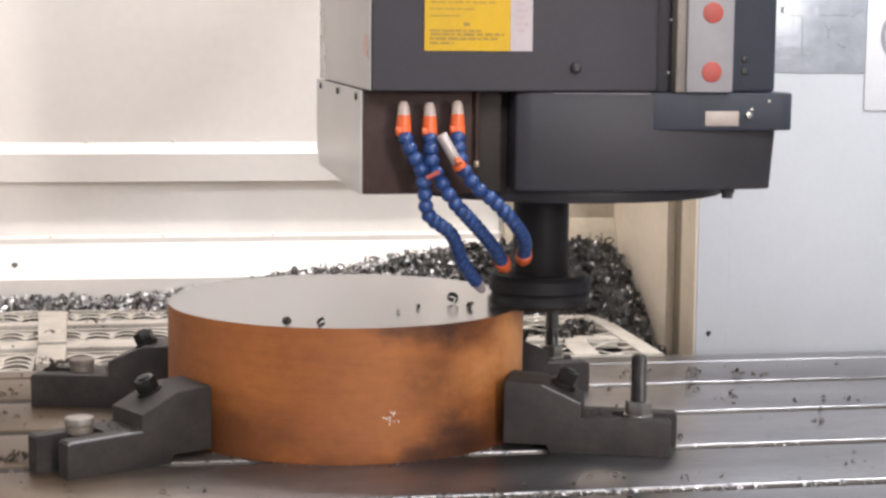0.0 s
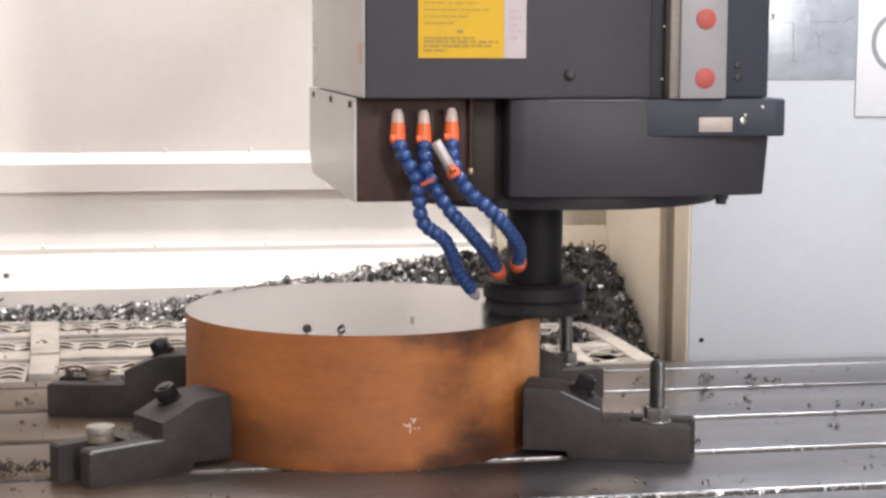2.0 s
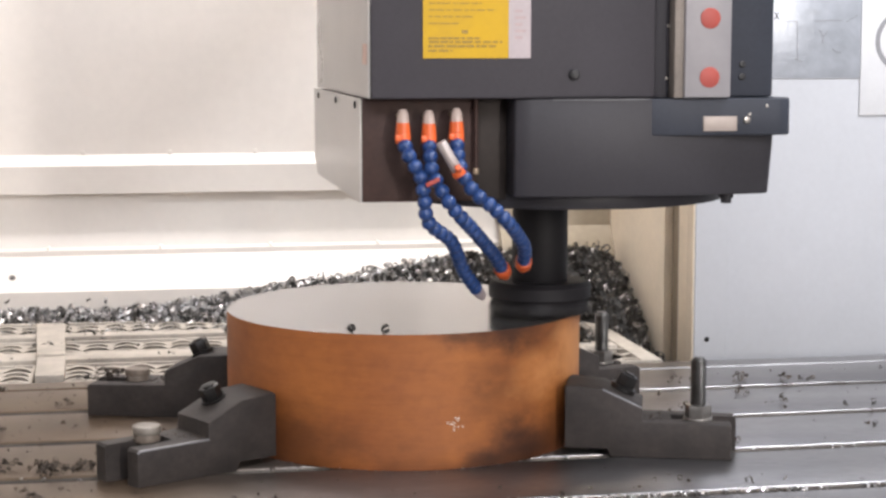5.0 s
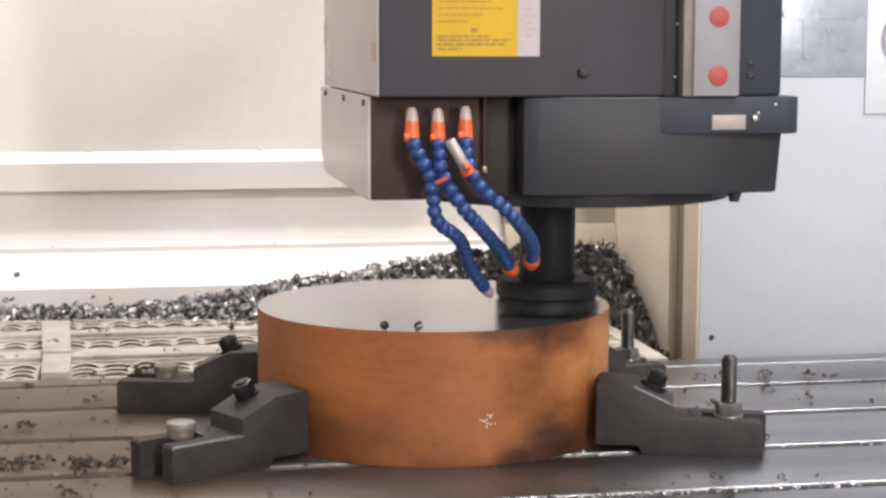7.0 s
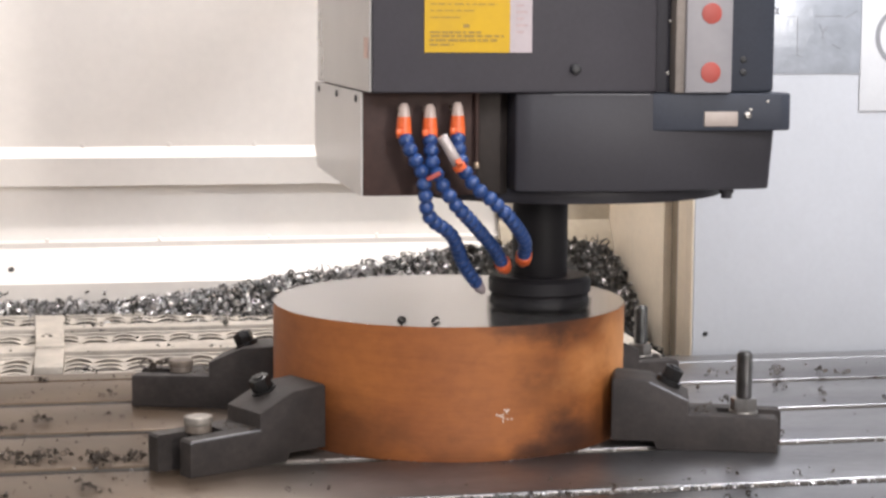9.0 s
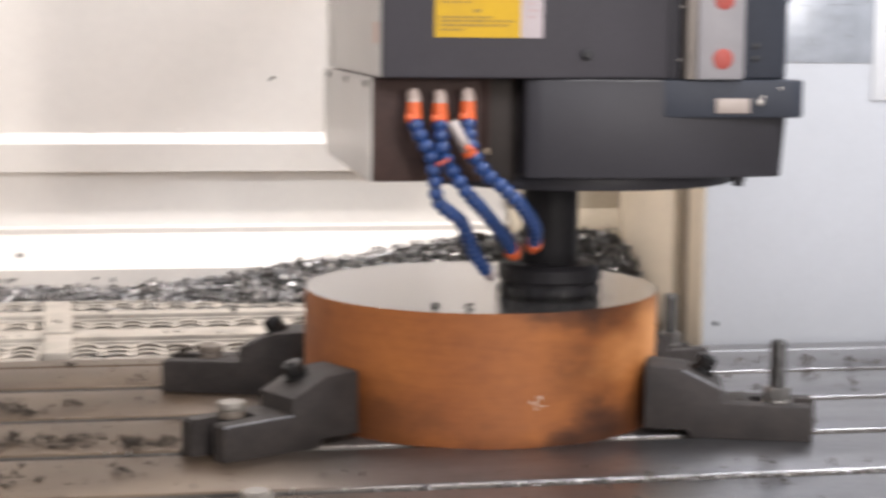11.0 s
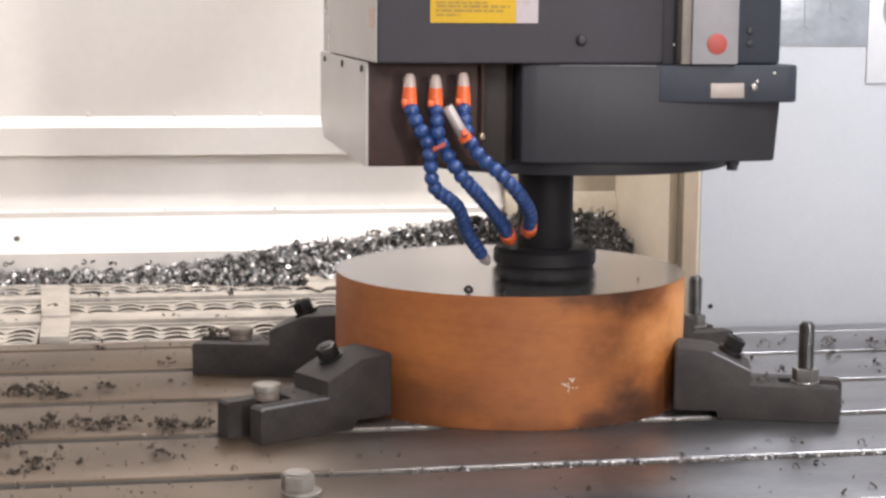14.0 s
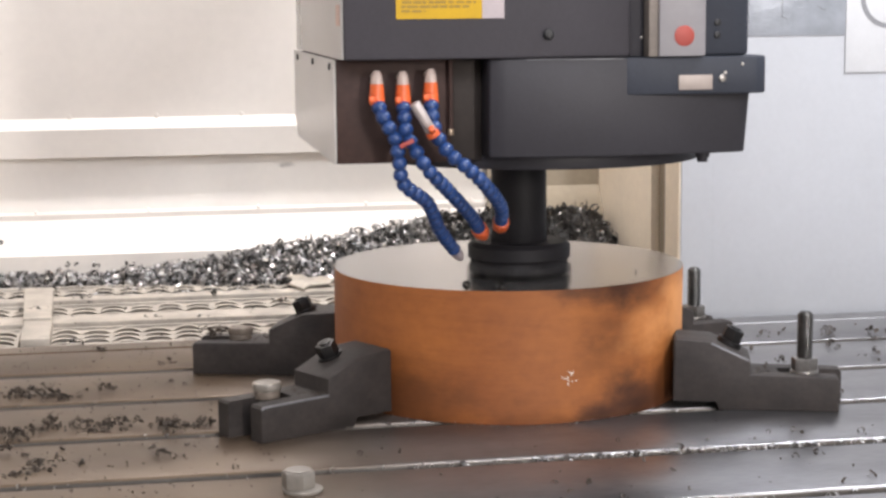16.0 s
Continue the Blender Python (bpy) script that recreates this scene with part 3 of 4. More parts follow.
def table():
    t = thing("machine_table", "grey ground cast iron milling table with T-slots", "machine table")
    x0, x1, front, rear = -1.15, 1.15, -0.66, 0.392
    lips = [(s - 0.024, s) for s in SLOTS]
    edges = [front] + [v for p in lips for v in p] + [rear]
    for a, b in zip(edges[0::2], edges[1::2]):
        outline = [(a, -0.034), (a, -0.0026), (a + 0.0005, -0.0013), (a + 0.0013, -0.0005), (a + 0.0026, 0), (b - 0.0015, 0), (b, -0.0015), (b, -0.034)]
        if b == rear:
            outline = [(a, -0.034), (a, -0.0026), (a + 0.0005, -0.0013), (a + 0.0013, -0.0005), (a + 0.0026, 0), (0.333, 0), (0.333, -0.006), (0.343, -0.006), (0.343, -0.002), (0.345, 0), (b - 0.003, 0), (b, -0.003), (b, -0.034)]
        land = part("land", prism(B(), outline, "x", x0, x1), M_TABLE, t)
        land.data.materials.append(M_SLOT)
        # slot walls that face the front take the darker slot colour
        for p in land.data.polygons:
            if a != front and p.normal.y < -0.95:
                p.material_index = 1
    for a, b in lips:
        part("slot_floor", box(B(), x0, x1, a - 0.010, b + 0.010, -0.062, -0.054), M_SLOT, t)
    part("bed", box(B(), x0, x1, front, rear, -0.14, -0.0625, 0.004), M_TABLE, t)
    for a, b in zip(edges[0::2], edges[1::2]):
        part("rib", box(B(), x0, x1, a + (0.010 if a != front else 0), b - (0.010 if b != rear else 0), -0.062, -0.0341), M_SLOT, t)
    MOVERS.append(t)


table()


# ---- workpiece ----
WORK = (-0.0387, 0.0, 0.22, 0.158)      # x, y, radius, height


def workpiece():
    cx, cy, r, h = WORK
    w = thing("round_workpiece", "thick round steel blank with a rusty orange side", "workpiece", m=pose(cx, cy, 0))
    bm = B()
    seg, lev = 128, 14
    ring = []
    for j in range(lev + 1):
        z = 0.0005 + (h - 0.0006) * j / lev
        row = []
        for i in range(seg):
            a = 2 * math.pi * i / seg
            d = 0.0009 * noise.noise((3 * math.cos(a), 3 * math.sin(a), z * 9)) + 0.0003 * noise.noise((math.cos(a) * 6, math.sin(a) * 6, z * 160))
            if j == 0:
                d -= 0.002 + 0.0015 * noise.noise((8 * math.cos(a), 8 * math.sin(a), 4))
            row.append(bm.verts.new(((r + d) * math.cos(a), (r + d) * math.sin(a), z)))
        ring.append(row)
    for a, b in zip(ring, ring[1:]):
        for i in range(seg):
            bm.faces.new((a[i], a[(i + 1) % seg], b[(i + 1) % seg], b[i]))
    bm.faces.new(ring[0][::-1])
    part("side", bm, M_RUST, w, "rusty orange flame-cut side with dark scale")
    bm = B()
    lo = [bm.verts.new(((r - 0.0001) * math.cos(2 * math.pi * i / seg), (r - 0.0001) * math.sin(2 * math.pi * i / seg), h - 0.00006)) for i in range(seg)]
    hi = [bm.verts.new(((r - 0.0002) * math.cos(2 * math.pi * i / seg), (r - 0.0002) * math.sin(2 * math.pi * i / seg), h)) for i in range(seg)]
    for i in range(seg):
        bm.faces.new((lo[i], lo[(i + 1) % seg], hi[(i + 1) % seg], hi[i]))
    bm.faces.new(hi)
    bm.faces.new(lo[::-1])
    face = part("milled_face", bm, M_TOP, w, "bright freshly milled top face")
    for p in face.data.polygons:
        p.use_smooth = False
    rng = random.Random(21)
    for _ in range(14):
        a = math.radians(-84 + rng.gauss(0, 1.5))
        m = Matrix.Rotation(a, 4, "Z") @ pose(r + 0.0006, 0, 0.054 + rng.gauss(0, 0.004), rng.uniform(-40, 40), 0, 0)
        k = rng.uniform(0.0006, 0.0020)
        part("scratch", box(B(), -0.0008, 0.0006, -0.0006, 0.0006, -k, k, 0.0003, m), M_SCRATCH, w, "bright scratch in the rust")
    MOVERS.append(w)


workpiece()


# ---- clamps, studs and bolts ----
CLAMPS = []


def clamp_at(x, y, angle, label, sx=-0.129, sz=0.070, reach=0.0, sy=0.006, worn=0, jaw=0.194, step=-0.104):
    """A stepped clamp: its outer end at (x, y), the jaw towards -x of its own space."""
    c = thing("edge_clamp", label, "clamp", "clamps round the workpiece", pose(x, y, 0, 0, 0, angle))
    top = [(-jaw, 0.082), (0.003 - jaw, 0.085), (step - 0.046, 0.082), (step, 0.061), (step, 0.0432)]
    under = [(-0.140, 0.0), (-0.145, 0.010), (-jaw, 0.010)]
    full = top + [(-0.003, 0.0418), (0, 0.0388), (0, 0.0)] + under
    slot = max(-0.070, step + 0.006)
    short = top + [(slot, 0.0427), (slot, 0.0)] + under
    bm = B()
    longer = top + [(reach - 0.003, 0.0418), (reach, 0.0388), (reach, 0.0)] + under
    prism(bm, full, "y", -0.036, -0.0125)
    prism(bm, longer, "y", 0.0125, 0.036)
    prism(bm, short, "y", -0.0124, 0.0124)
    bmesh.ops.bevel(bm, geom=[e for e in bm.edges if min(abs(v.co.y) for v in e.verts) > 0.035], offset=0.0022, segments=2, affect="EDGES", profile=0.5)
    body = part("body", bm, M_CLAMP, c)
    body.data.materials.append(M_WORN_GLINT)
    # worn edges on one side, with a highlight put into their colour
    for p in body.data.polygons:
        if worn and 0.25 < p.normal.z < 0.97 and p.normal.y * worn > 0.2 and (0.037 < p.center.z < 0.043 and worn > 0 or p.center.z > 0.06 and worn < 0) and p.center.x > -0.15:
            p.material_index = 1
    part("jaw_screw", rod(rod(rod(B(), 0.0128, 0.0, 0.017, 6, bevel=0.0014), 0.0155, -0.003, 0.002, 20), 0.007, 0.017, 0.019, 16, bevel=0.0006), M_SCREW, c, "black hexagon screw", pose(sx, sy, sz, 0, 24.5, 0))
    CLAMPS.append(c)
    MOVERS.append(c)
    return c


def stud_at(x, y, top, label):
    s = thing("clamp_stud", label, "stud", "clamp studs", pose(x, y, 0.0418))
    bm = B()
    k = int((top - 0.0418) / 0.0025)
    rod(bm, 0.0088, -0.05, top - 0.0418 - 0.004, 20)
    rod(bm, 0.0088, top - 0.0418 - 0.004, top - 0.0418, 20, r2=0.006)
    for i in range(k):
        rod(bm, 0.0098, 0.0025 * i + 0.0002, 0.0025 * i + 0.0013, 18, r2=0.0088)
    part("thread", bm, M_STUD, s, "dark threaded rod")
    part("washer", rod(B(), 0.0172, 0.0, 0.003, 24, bevel=0.0006), M_NUT, s)
    part("nut", rod(B(), 0.0158, 0.003, 0.0185, 6, bevel=0.0015), M_NUT, s, "worn steel hexagon nut")
    MOVERS.append(s)


def bolt_at(x, y, z, label, mat=M_BOLT):
    b = thing("clamp_bolt", label, "bolt", "clamp bolts", pose(x, y, z))
    part("shank", rod(B(), 0.0095, -0.07, 0.001, 20), M_STUD, b)
    part("bolt_head", rod(B(), 0.0165, 0.007, 0.0165, 32, bevel=0.0022), mat, b)
    part("collar", rod(B(), 0.0150, -0.002, 0.007, 28, bevel=0.0008), M_DIRTY, b)
    MOVERS.append(b)


clamp_at(0.3225, -0.198, -17, "black steel edge clamp with a sloped jaw and a tall stud", -0.127, 0.076, 0.007, 0.006, -1, 0.195)
stud_at(0.2835, -0.193, 0.116, "tall dark threaded stud with a worn steel nut")
clamp_at(0.305, 0.183, 17, "black steel edge clamp behind the workpiece", -0.094, step=-0.066)
stud_at(0.269, 0.183, 0.114, "dark threaded stud with a steel nut behind the workpiece")
clamp_at(-0.400, -0.215, 208, "black steel edge clamp set at an angle with a bolt", -0.139, 0.077, -0.014, -0.012, 1)
bolt_at(-0.360, -0.182, 0.0418, "bright round-headed bolt in the clamp")
bolt_at(-0.369, 0.170, 0.0418, "dirty brown round-headed bolt in the clamp behind", M_DIRTY)
clamp_at(-0.424, 0.188, 163, "black steel edge clamp beside the grating", -0.148, 0.082)

slot_bolt = thing("slot_bolt", "dull hexagon bolt with a washer standing in the front table slot", "bolt", m=pose(-0.3485, -0.436, 0))
part("washer", rod(B(), 0.0205, 0.0, 0.0040, 32, pose(0.004, 0, 0), bevel=0.0010), M_BOLT, slot_bolt)
part("bolt_head", rod(rod(B(), 0.0170, 0.0040, 0.0215, 6, pose(0, 0, 0, 0, 0, 12), bevel=0.0020), 0.0135, 0.0215, 0.0232, 28, bevel=0.0012), M_BOLT, slot_bolt)
part("shank", rod(B(), 0.0085, -0.040, 0.0045, 20), M_STUD, slot_bolt)
MOVERS.append(slot_bolt)


# ---- spindle head ----
def spindle_head():
    h = thing("spindle_head", "dark grey painted milling spindle head with a warning sticker", "spindle head")
    FY = -0.31
    # upper cover
    part("upper_cover", box(B(), -0.2585, 0.0525, FY, 0.2, 0.4255, 1.30, 0.004), M_HEAD, h)
    part("side_cover", box(B(), -0.2612, -0.2586, FY + 0.004, 0.197, 0.4265, 1.30, 0.0008), M_HEAD_SIDE, h, "grey side cover paled by wall reflection")
    part("filler_strip", box(B(), 0.0527, 0.0688, FY + 0.005, FY + 0.0198, 0.4258, 1.30, 0.001), M_HOUSING, h)
    part("rear_cover", box(B(), 0.0527, 0.186, FY + 0.02, 0.2, 0.4255, 1.30, 0.004), M_HOUSING, h)
    part("right_cover", box(B(), 0.1325, 0.1862, FY, FY + 0.0199, 0.4258, 1.30, 0.004), M_LIP, h)
    strip = part("steel_strip", box(B(), 0.0797, 0.1320, FY - 0.016, FY + 0.0198, 0.4258, 1.30, 0.002), M_PLATE, h, "pale brushed steel guide strip")
    part("strip_edge", box(B(), 0.0690, 0.0795, FY - 0.013, FY + 0.0198, 0.4258, 1.30, 0.001), M_PLATE_EDGE, strip)
    for i in range(8):
        part("red_dot", rod(B(), 0.0112, 0, 0.0012, 32, pose(0.1075, FY - 0.016, 0.4478 + 0.0632 * i, 90, 0, 0), bevel=0.0004), M_RED, strip, "round red sticker")
    for i in range(2):
        part("socket_screw", rod(B(), 0.004, 0, 0.002, 16, pose(0.150, FY, 0.448 + 0.0135 * i, 90, 0, 0), bevel=0.001), M_BLACK, h)
    part("knob", rod(rod(B(), 0.0058, 0, 0.006, 20, bevel=0.002), 0.003, 0.006, 0.008, 12), M_BLACK, h, "round black knob", pose(-0.039, FY, 0.451, 90, 0, 0))
    part("faded_sticker", box(B(), -0.2622, -0.2611, -0.302, -0.270, 0.462, 0.484), M_FADED, h, "faded orange sticker on the side cover")
    # sticker
    lab = part("warning_sticker", box(B(), -0.203, -0.111, FY - 0.0014, FY - 0.0002, 0.4685, 0.585), M_YELLOW, h, "yellow warning sticker with small print")
    rng = random.Random(5)
    for z, xs, xe, hh in ((0.4755, -0.1975, -0.172, 0.0026), (0.4800, -0.1975, -0.125, 0.003), (0.4845, -0.1965, -0.118, 0.003), (0.4885, -0.1975, -0.142, 0.0026), (0.4945, -0.1615, -0.154, 0.0045),
                          (0.5045, -0.197, -0.165, 0.0016), (0.5115, -0.197, -0.150, 0.0016), (0.5185, -0.197, -0.125, 0.0016), (0.5255, -0.197, -0.140, 0.0016), (0.535, -0.19, -0.122, 0.003), (0.545, -0.18, -0.13, 0.003)):
        x = xs
        while x < xe:
            w = rng.uniform(0.004, 0.012)
            part("print_bar", box(B(), x, min(xe, x + w), FY - 0.0018, FY - 0.0013, z, z + 0.8 * hh), M_YTEXT, lab)
            x += w + rng.uniform(0.001, 0.0025)
    pap = part("paper_sticker", box(B(), -0.1108, -0.0868, FY - 0.0012, FY - 0.0002, 0.4685, 0.585), M_PINK, h, "pale pink paper sticker")
    for i in range(5):
        part("print_bar", box(B(), -0.104, -0.104 + 0.008 + 0.004 * (i % 2), FY - 0.0016, FY - 0.0011, 0.489 + 0.007 * i, 0.4915 + 0.007 * i), M_PTEXT, pap)
    # lower housing: recess on one side, round carrier under the spindle
    # shade of the deeper recess is put into this panel's darker colour
    part("inner_panel", box(B(), -0.1385, -0.1020, -0.264, 0.15, 0.3135, 0.4252, 0.002), M_INNER, h, "oily inner panel beside the carrier, with recess shade in its colour")
    part("recess_panel", box(B(), -0.2634, -0.139, -0.2726, 0.15, 0.3135, 0.4252, 0.002), M_RECESS, h, "oily brown recessed panel")
    low = [(-0.272, 0.4253), (-0.272, 0.313), (0.165, 0.313), (0.2, 0.335), (0.2, 0.4253)]
    part("lower_side_cover", prism(B(), low, "x", -0.2650, -0.2637), M_HEAD_SIDE, h, "grey lower side cover paled by wall reflection")
    for y in (-0.232, -0.052, 0.142):
        part("cover_screw", rod(B(), 0.0042, 0, 0.002, 14, pose(-0.2650, y, 0.4175, 0, -90, 0), bevel=0.001), M_BLACK, h)
    # round carrier
    out = [(-0.1015, -0.20), (-0.1015, -0.300)]
    for i in range(1, 20):
        x = -0.1015 + 0.2970 * i / 19
        out.append((x, -0.3165 + 0.022 * ((x - 0.02) / 0.13) ** 2 * (0.75 if x < 0.02 else 0.45)))
    out += [(0.1955, 0.1), (-0.02, 0.1), (-0.02, -0.20)]
    bm = prism(B(), out, "z", 0.3190, 0.4250)
    for v in bm.verts:
        if v.co.z < 0.35 and v.co.x > 0.186:
            v.co.x -= 0.0085
    bmesh.ops.bevel(bm, geom=[e for e in bm.edges if abs(e.verts[0].co.z - e.verts[1].co.z) < 0.006 or e.calc_length() > 0.09], offset=0.0025, segments=2, affect="EDGES", profile=0.5)
    part("carrier", bm, M_HOUSING, h, "dark rounded spindle carrier cover")
    curve = [(x, -0.3165 + 0.022 * ((x - 0.02) / 0.13) ** 2 * (0.75 if x < 0.02 else 0.45)) for x in [-0.062 + 0.0105 * i for i in range(11)]]
    rim = [(x, y - 0.0007) for x, y in curve] + [(x, y + 0.002) for x, y in reversed(curve)]
    # pale strip for the light that the carrier's upper edge catches
    part("rim_highlight", prism(B(), rim, "z", 0.4232, 0.4246), M_RIM_LIGHT, h, "light caught on the upper rim, laid on as a pale strip")
    lip = [(0.046, -0.30), (0.046, -0.3166), (0.090, -0.3195), (0.192, -0.3195), (0.2035, -0.315), (0.208, -0.303), (0.208, -0.2), (0.046, -0.2)]
    part("lip", prism(B(), lip, "z", 0.3845, 0.4252, 0.0025), M_LIP, h, "grey raised lip")
    part("carrier_ring", rod(B(), 0.193, 0.303, 0.3198, 96, pose(0, -0.098, 0), bevel=0.002), M_HOUSING, h, "dark round ring under the carrier")
    part("flange", rod(B(), 0.052, 0.290, 0.3028, 48, pose(-0.019, -0.09, 0), bevel=0.003), M_TOOL, h)
    part("drain_bolt", rod(rod(B(), 0.0060, 0.308, 0.318, 16, pose(0.1415, -0.29, 0), bevel=0.001), 0.008, 0.314, 0.3205, 16, pose(0.1415, -0.29, 0)), M_HOUSING, h)
    part("name_plate", box(B(), 0.1035, 0.1415, -0.3215, -0.3192, 0.3895, 0.4055, 0.0004), M_TAG, h, "small pale name plate")
    part("lip_screw", rod(B(), 0.0042, 0, 0.003, 16, pose(0.153, -0.3195, 0.4015, 90, 0, 0), bevel=0.001), M_NUT, h, "bright screw head")
    pipe = part("drip_pipe", rod(B(), 0.0022, 0.350, 0.4250, 12, pose(-0.140, -0.281, 0)), M_RECESS, h, "thin oily brown pipe")
    part("pipe_end", rod(B(), 0.0030, 0.343, 0.350, 12, pose(-0.140, -0.281, 0), bevel=0.0006), M_BRASS, pipe, "brass pipe end")
    for x, z in ((0.1565, 0.4075), (0.176, 0.4165), (0.066, 0.4465), (0.0675, 0.503)):
        part("coolant_drop", rod(B(), 0.0016, 0, 0.0014, 10, pose(x, -0.3196 if z < 0.42 else -0.3055, z, 90, 0, 0), r2=0.0008), M_SCRATCH, h, "bright drop of coolant")
    return h


spindle_head()

# ---- face mill in the spindle ----
TOOL = thing("face_mill", "black spinning face mill on its arbor", "milling cutter", m=pose(-0.0225, -0.09, 0.1585))


def face_mill():
    part("arbor", rod(rod(B(), 0.0335, 0.039, 0.133, 40, bevel=0.002), 0.030, 0.030, 0.039, 32), M_TOOL, TOOL)
    prof = [(0.0, 0.002), (0.057, 0.002), (0.0605, 0.006), (0.0605, 0.012), (0.0590, 0.015), (0.0590, 0.019), (0.0622, 0.022), (0.0622, 0.036), (0.057, 0.041), (0.0, 0.041)]
    bm = B()
    seg = 56
    rings = []
    for r, z in prof[1:-1]:
        row = []
        for i in range(seg):
            a = 2 * math.pi * i / seg
            notch = 0.84 if (i % 8) in (0, 1) and z < 0.019 else 1.0
            row.append(bm.verts.new((r * notch * math.cos(a), r * notch * math.sin(a), z)))
        rings.append(row)
    for a, b in zip(rings, rings[1:]):
        for i in range(seg):
            bm.faces.new((a[i], a[(i + 1) % seg], b[(i + 1) % seg], b[i]))
    bm.faces.new(rings[0][::-1])
    bm.faces.new(rings[-1])
    part("cutter_body", bm, M_TOOL, TOOL)
    for i in range(7):
        a = 2 * math.pi * (i * 8 + 2.2) / seg
        part("insert", box(B(), -0.002, 0.002, -0.006, 0.006, 0.0, 0.013, 0.0008, Matrix.Rotation(a, 4, "Z") @ pose(0.0580, 0, 0, 0, 0, 90)), M_STUD, TOOL)
    part("drive_screw", rod(B(), 0.004, 0, 0.004, 12, pose(0, -0.0555, 0.033, 60, 0, 0)), M_NUT, TOOL)


face_mill()


# ---- coolant hoses ----
def spline(points, s):
    k = len(points) - 1
    u = s * k
    i = min(k - 1, int(u))
    f = u - i
    p = [Vector(points[max(0, min(k, j))]) for j in (i - 1, i, i + 1, i + 2)]
    return 0.5 * (2 * p[1] + (p[2] - p[0]) * f + (2 * p[0] - 5 * p[1] + 4 * p[2] - p[3]) * f * f + (3 * p[1] - p[0] - 3 * p[2] + p[3]) * f ** 3)


def segment(radius, length):
    """One joint of the hose: a ball with a collar."""
    bm = B()
    prof = [(0.50, -0.56), (0.62, -0.50), (0.86, -0.34), (1.0, -0.10), (1.0, 0.10), (0.86, 0.32), (0.62, 0.46), (0.5, 0.56)]
    seg = 14
    rings = [[bm.verts.new((radius * r * math.cos(2 * math.pi * i / seg), radius * r * math.sin(2 * math.pi * i / seg), length * z)) for i in range(seg)] for r, z in prof]
    for a, b in zip(rings, rings[1:]):
        for i in range(seg):
            bm.faces.new((a[i], a[(i + 1) % seg], b[(i + 1) % seg], b[i]))
    bm.faces.new(rings[0][::-1])
    bm.faces.new(rings[-1])
    return bm


def aim(p, way):
    return Matrix.Translation(p) @ Vector(way).to_track_quat("Z", "Y").to_matrix().to_4x4()


JOINT = mesh_of("segment", segment(0.0081, 0.0130), M_BLUE)


def hose(points, label, tip, tip_mat=M_ORANGE, tip_label="orange plastic nozzle"):
    base = Vector(points[0])
    t = thing("coolant_hose", label, "hose", "coolant hoses", Matrix.Translation(base))
    pts = [Vector(p) - base for p in points]
    part("fitting", rod(rod(B(), 0.0070, 0.0195, 0.0290, 18, r2=0.0058), 0.0058, 0.0290, 0.0335, 16, r2=0.0036), M_CAP, t, "pale clear plastic fitting")
    part("elbow", rod(B(), 0.0034, 0, 0.028, 14, aim((0, 0, 0.0265), (0, 1, 0))), M_BRASS, t, "brass elbow")
    valve = part("valve", rod(rod(B(), 0.0082, -0.003, 0.008, 20, bevel=0.0012), 0.0081, 0.008, 0.0195, 20, r2=0.0070), M_ORANGE, t, "orange plastic valve")
    part("lever", box(B(), -0.0095, -0.003, -0.0095, -0.003, 0.000, 0.007, 0.0015), M_ORANGE, valve)
    dense = [spline(pts, i / 200) for i in range(201)]
    run, last, k = 0.0, dense[0], 0
    total = sum((a - b).length for a, b in zip(dense, dense[1:]))
    count = int(total / 0.0130)
    step = total / count
    want = step * 0.5
    for a, b in zip(dense, dense[1:]):
        run += (b - a).length
        if run >= want and k < count:
            ob = new("segment", JOINT)
            ob.parent = t
            ob.matrix_basis = aim(b, b - a)
            want += step
            k += 1
    end, way = dense[-1], (dense[-1] - dense[-6]).normalized()
    part("nozzle", rod(rod(B(), 0.95 * tip, -0.004, 0.011, 18, bevel=0.0012), 0.9 * tip, 0.011, 0.020, 18, r2=0.6 * tip), tip_mat, t, tip_label, aim(end, way))


hose([(-0.223, -0.300, 0.381), (-0.217, -0.316, 0.362), (-0.207, -0.316, 0.345), (-0.203, -0.316, 0.325), (-0.196, -0.304, 0.294), (-0.164, -0.265, 0.268), (-0.141, -0.211, 0.230), (-0.116, -0.170, 0.200)],
     "blue jointed plastic coolant hose with an orange valve", 0.0072, M_PINK, "pale pink plastic nozzle")
hose([(-0.195, -0.300, 0.380), (-0.196, -0.316, 0.362), (-0.194, -0.316, 0.348), (-0.184, -0.316, 0.329), (-0.171, -0.316, 0.309), (-0.143, -0.282, 0.282), (-0.108, -0.223, 0.248), (-0.091, -0.190, 0.227)],
     "blue jointed plastic coolant hose aimed at the cutter", 0.010)
hose([(-0.165, -0.300, 0.382), (-0.166, -0.316, 0.362), (-0.160, -0.316, 0.343), (-0.147, -0.316, 0.325), (-0.132, -0.316, 0.313), (-0.106, -0.295, 0.290), (-0.077, -0.241, 0.259), (-0.069, -0.205, 0.237)],
     "blue jointed plastic coolant hose beside the arbor", 0.010)
tube = thing("spray_tube", "grey metal spray tube tied to a hose", "tube", m=aim((-0.1695, -0.331, 0.3505), (-0.016, 0.0, 0.027)))
part("pipe", rod(B(), 0.0059, 0.0, 0.036, 18, bevel=0.001), M_TUBE, tube)
part("clip", rod(B(), 0.0072, -0.006, 0.001, 16, bevel=0.001), M_ORANGE, tube, "orange clip")
part("clip_tail", box(B(), 0.004, 0.019, -0.003, 0.003, -0.004, 0.002, 0.001), M_ORANGE, tube, "orange clip", pose(0, 0, 0, 0, -22, 0))
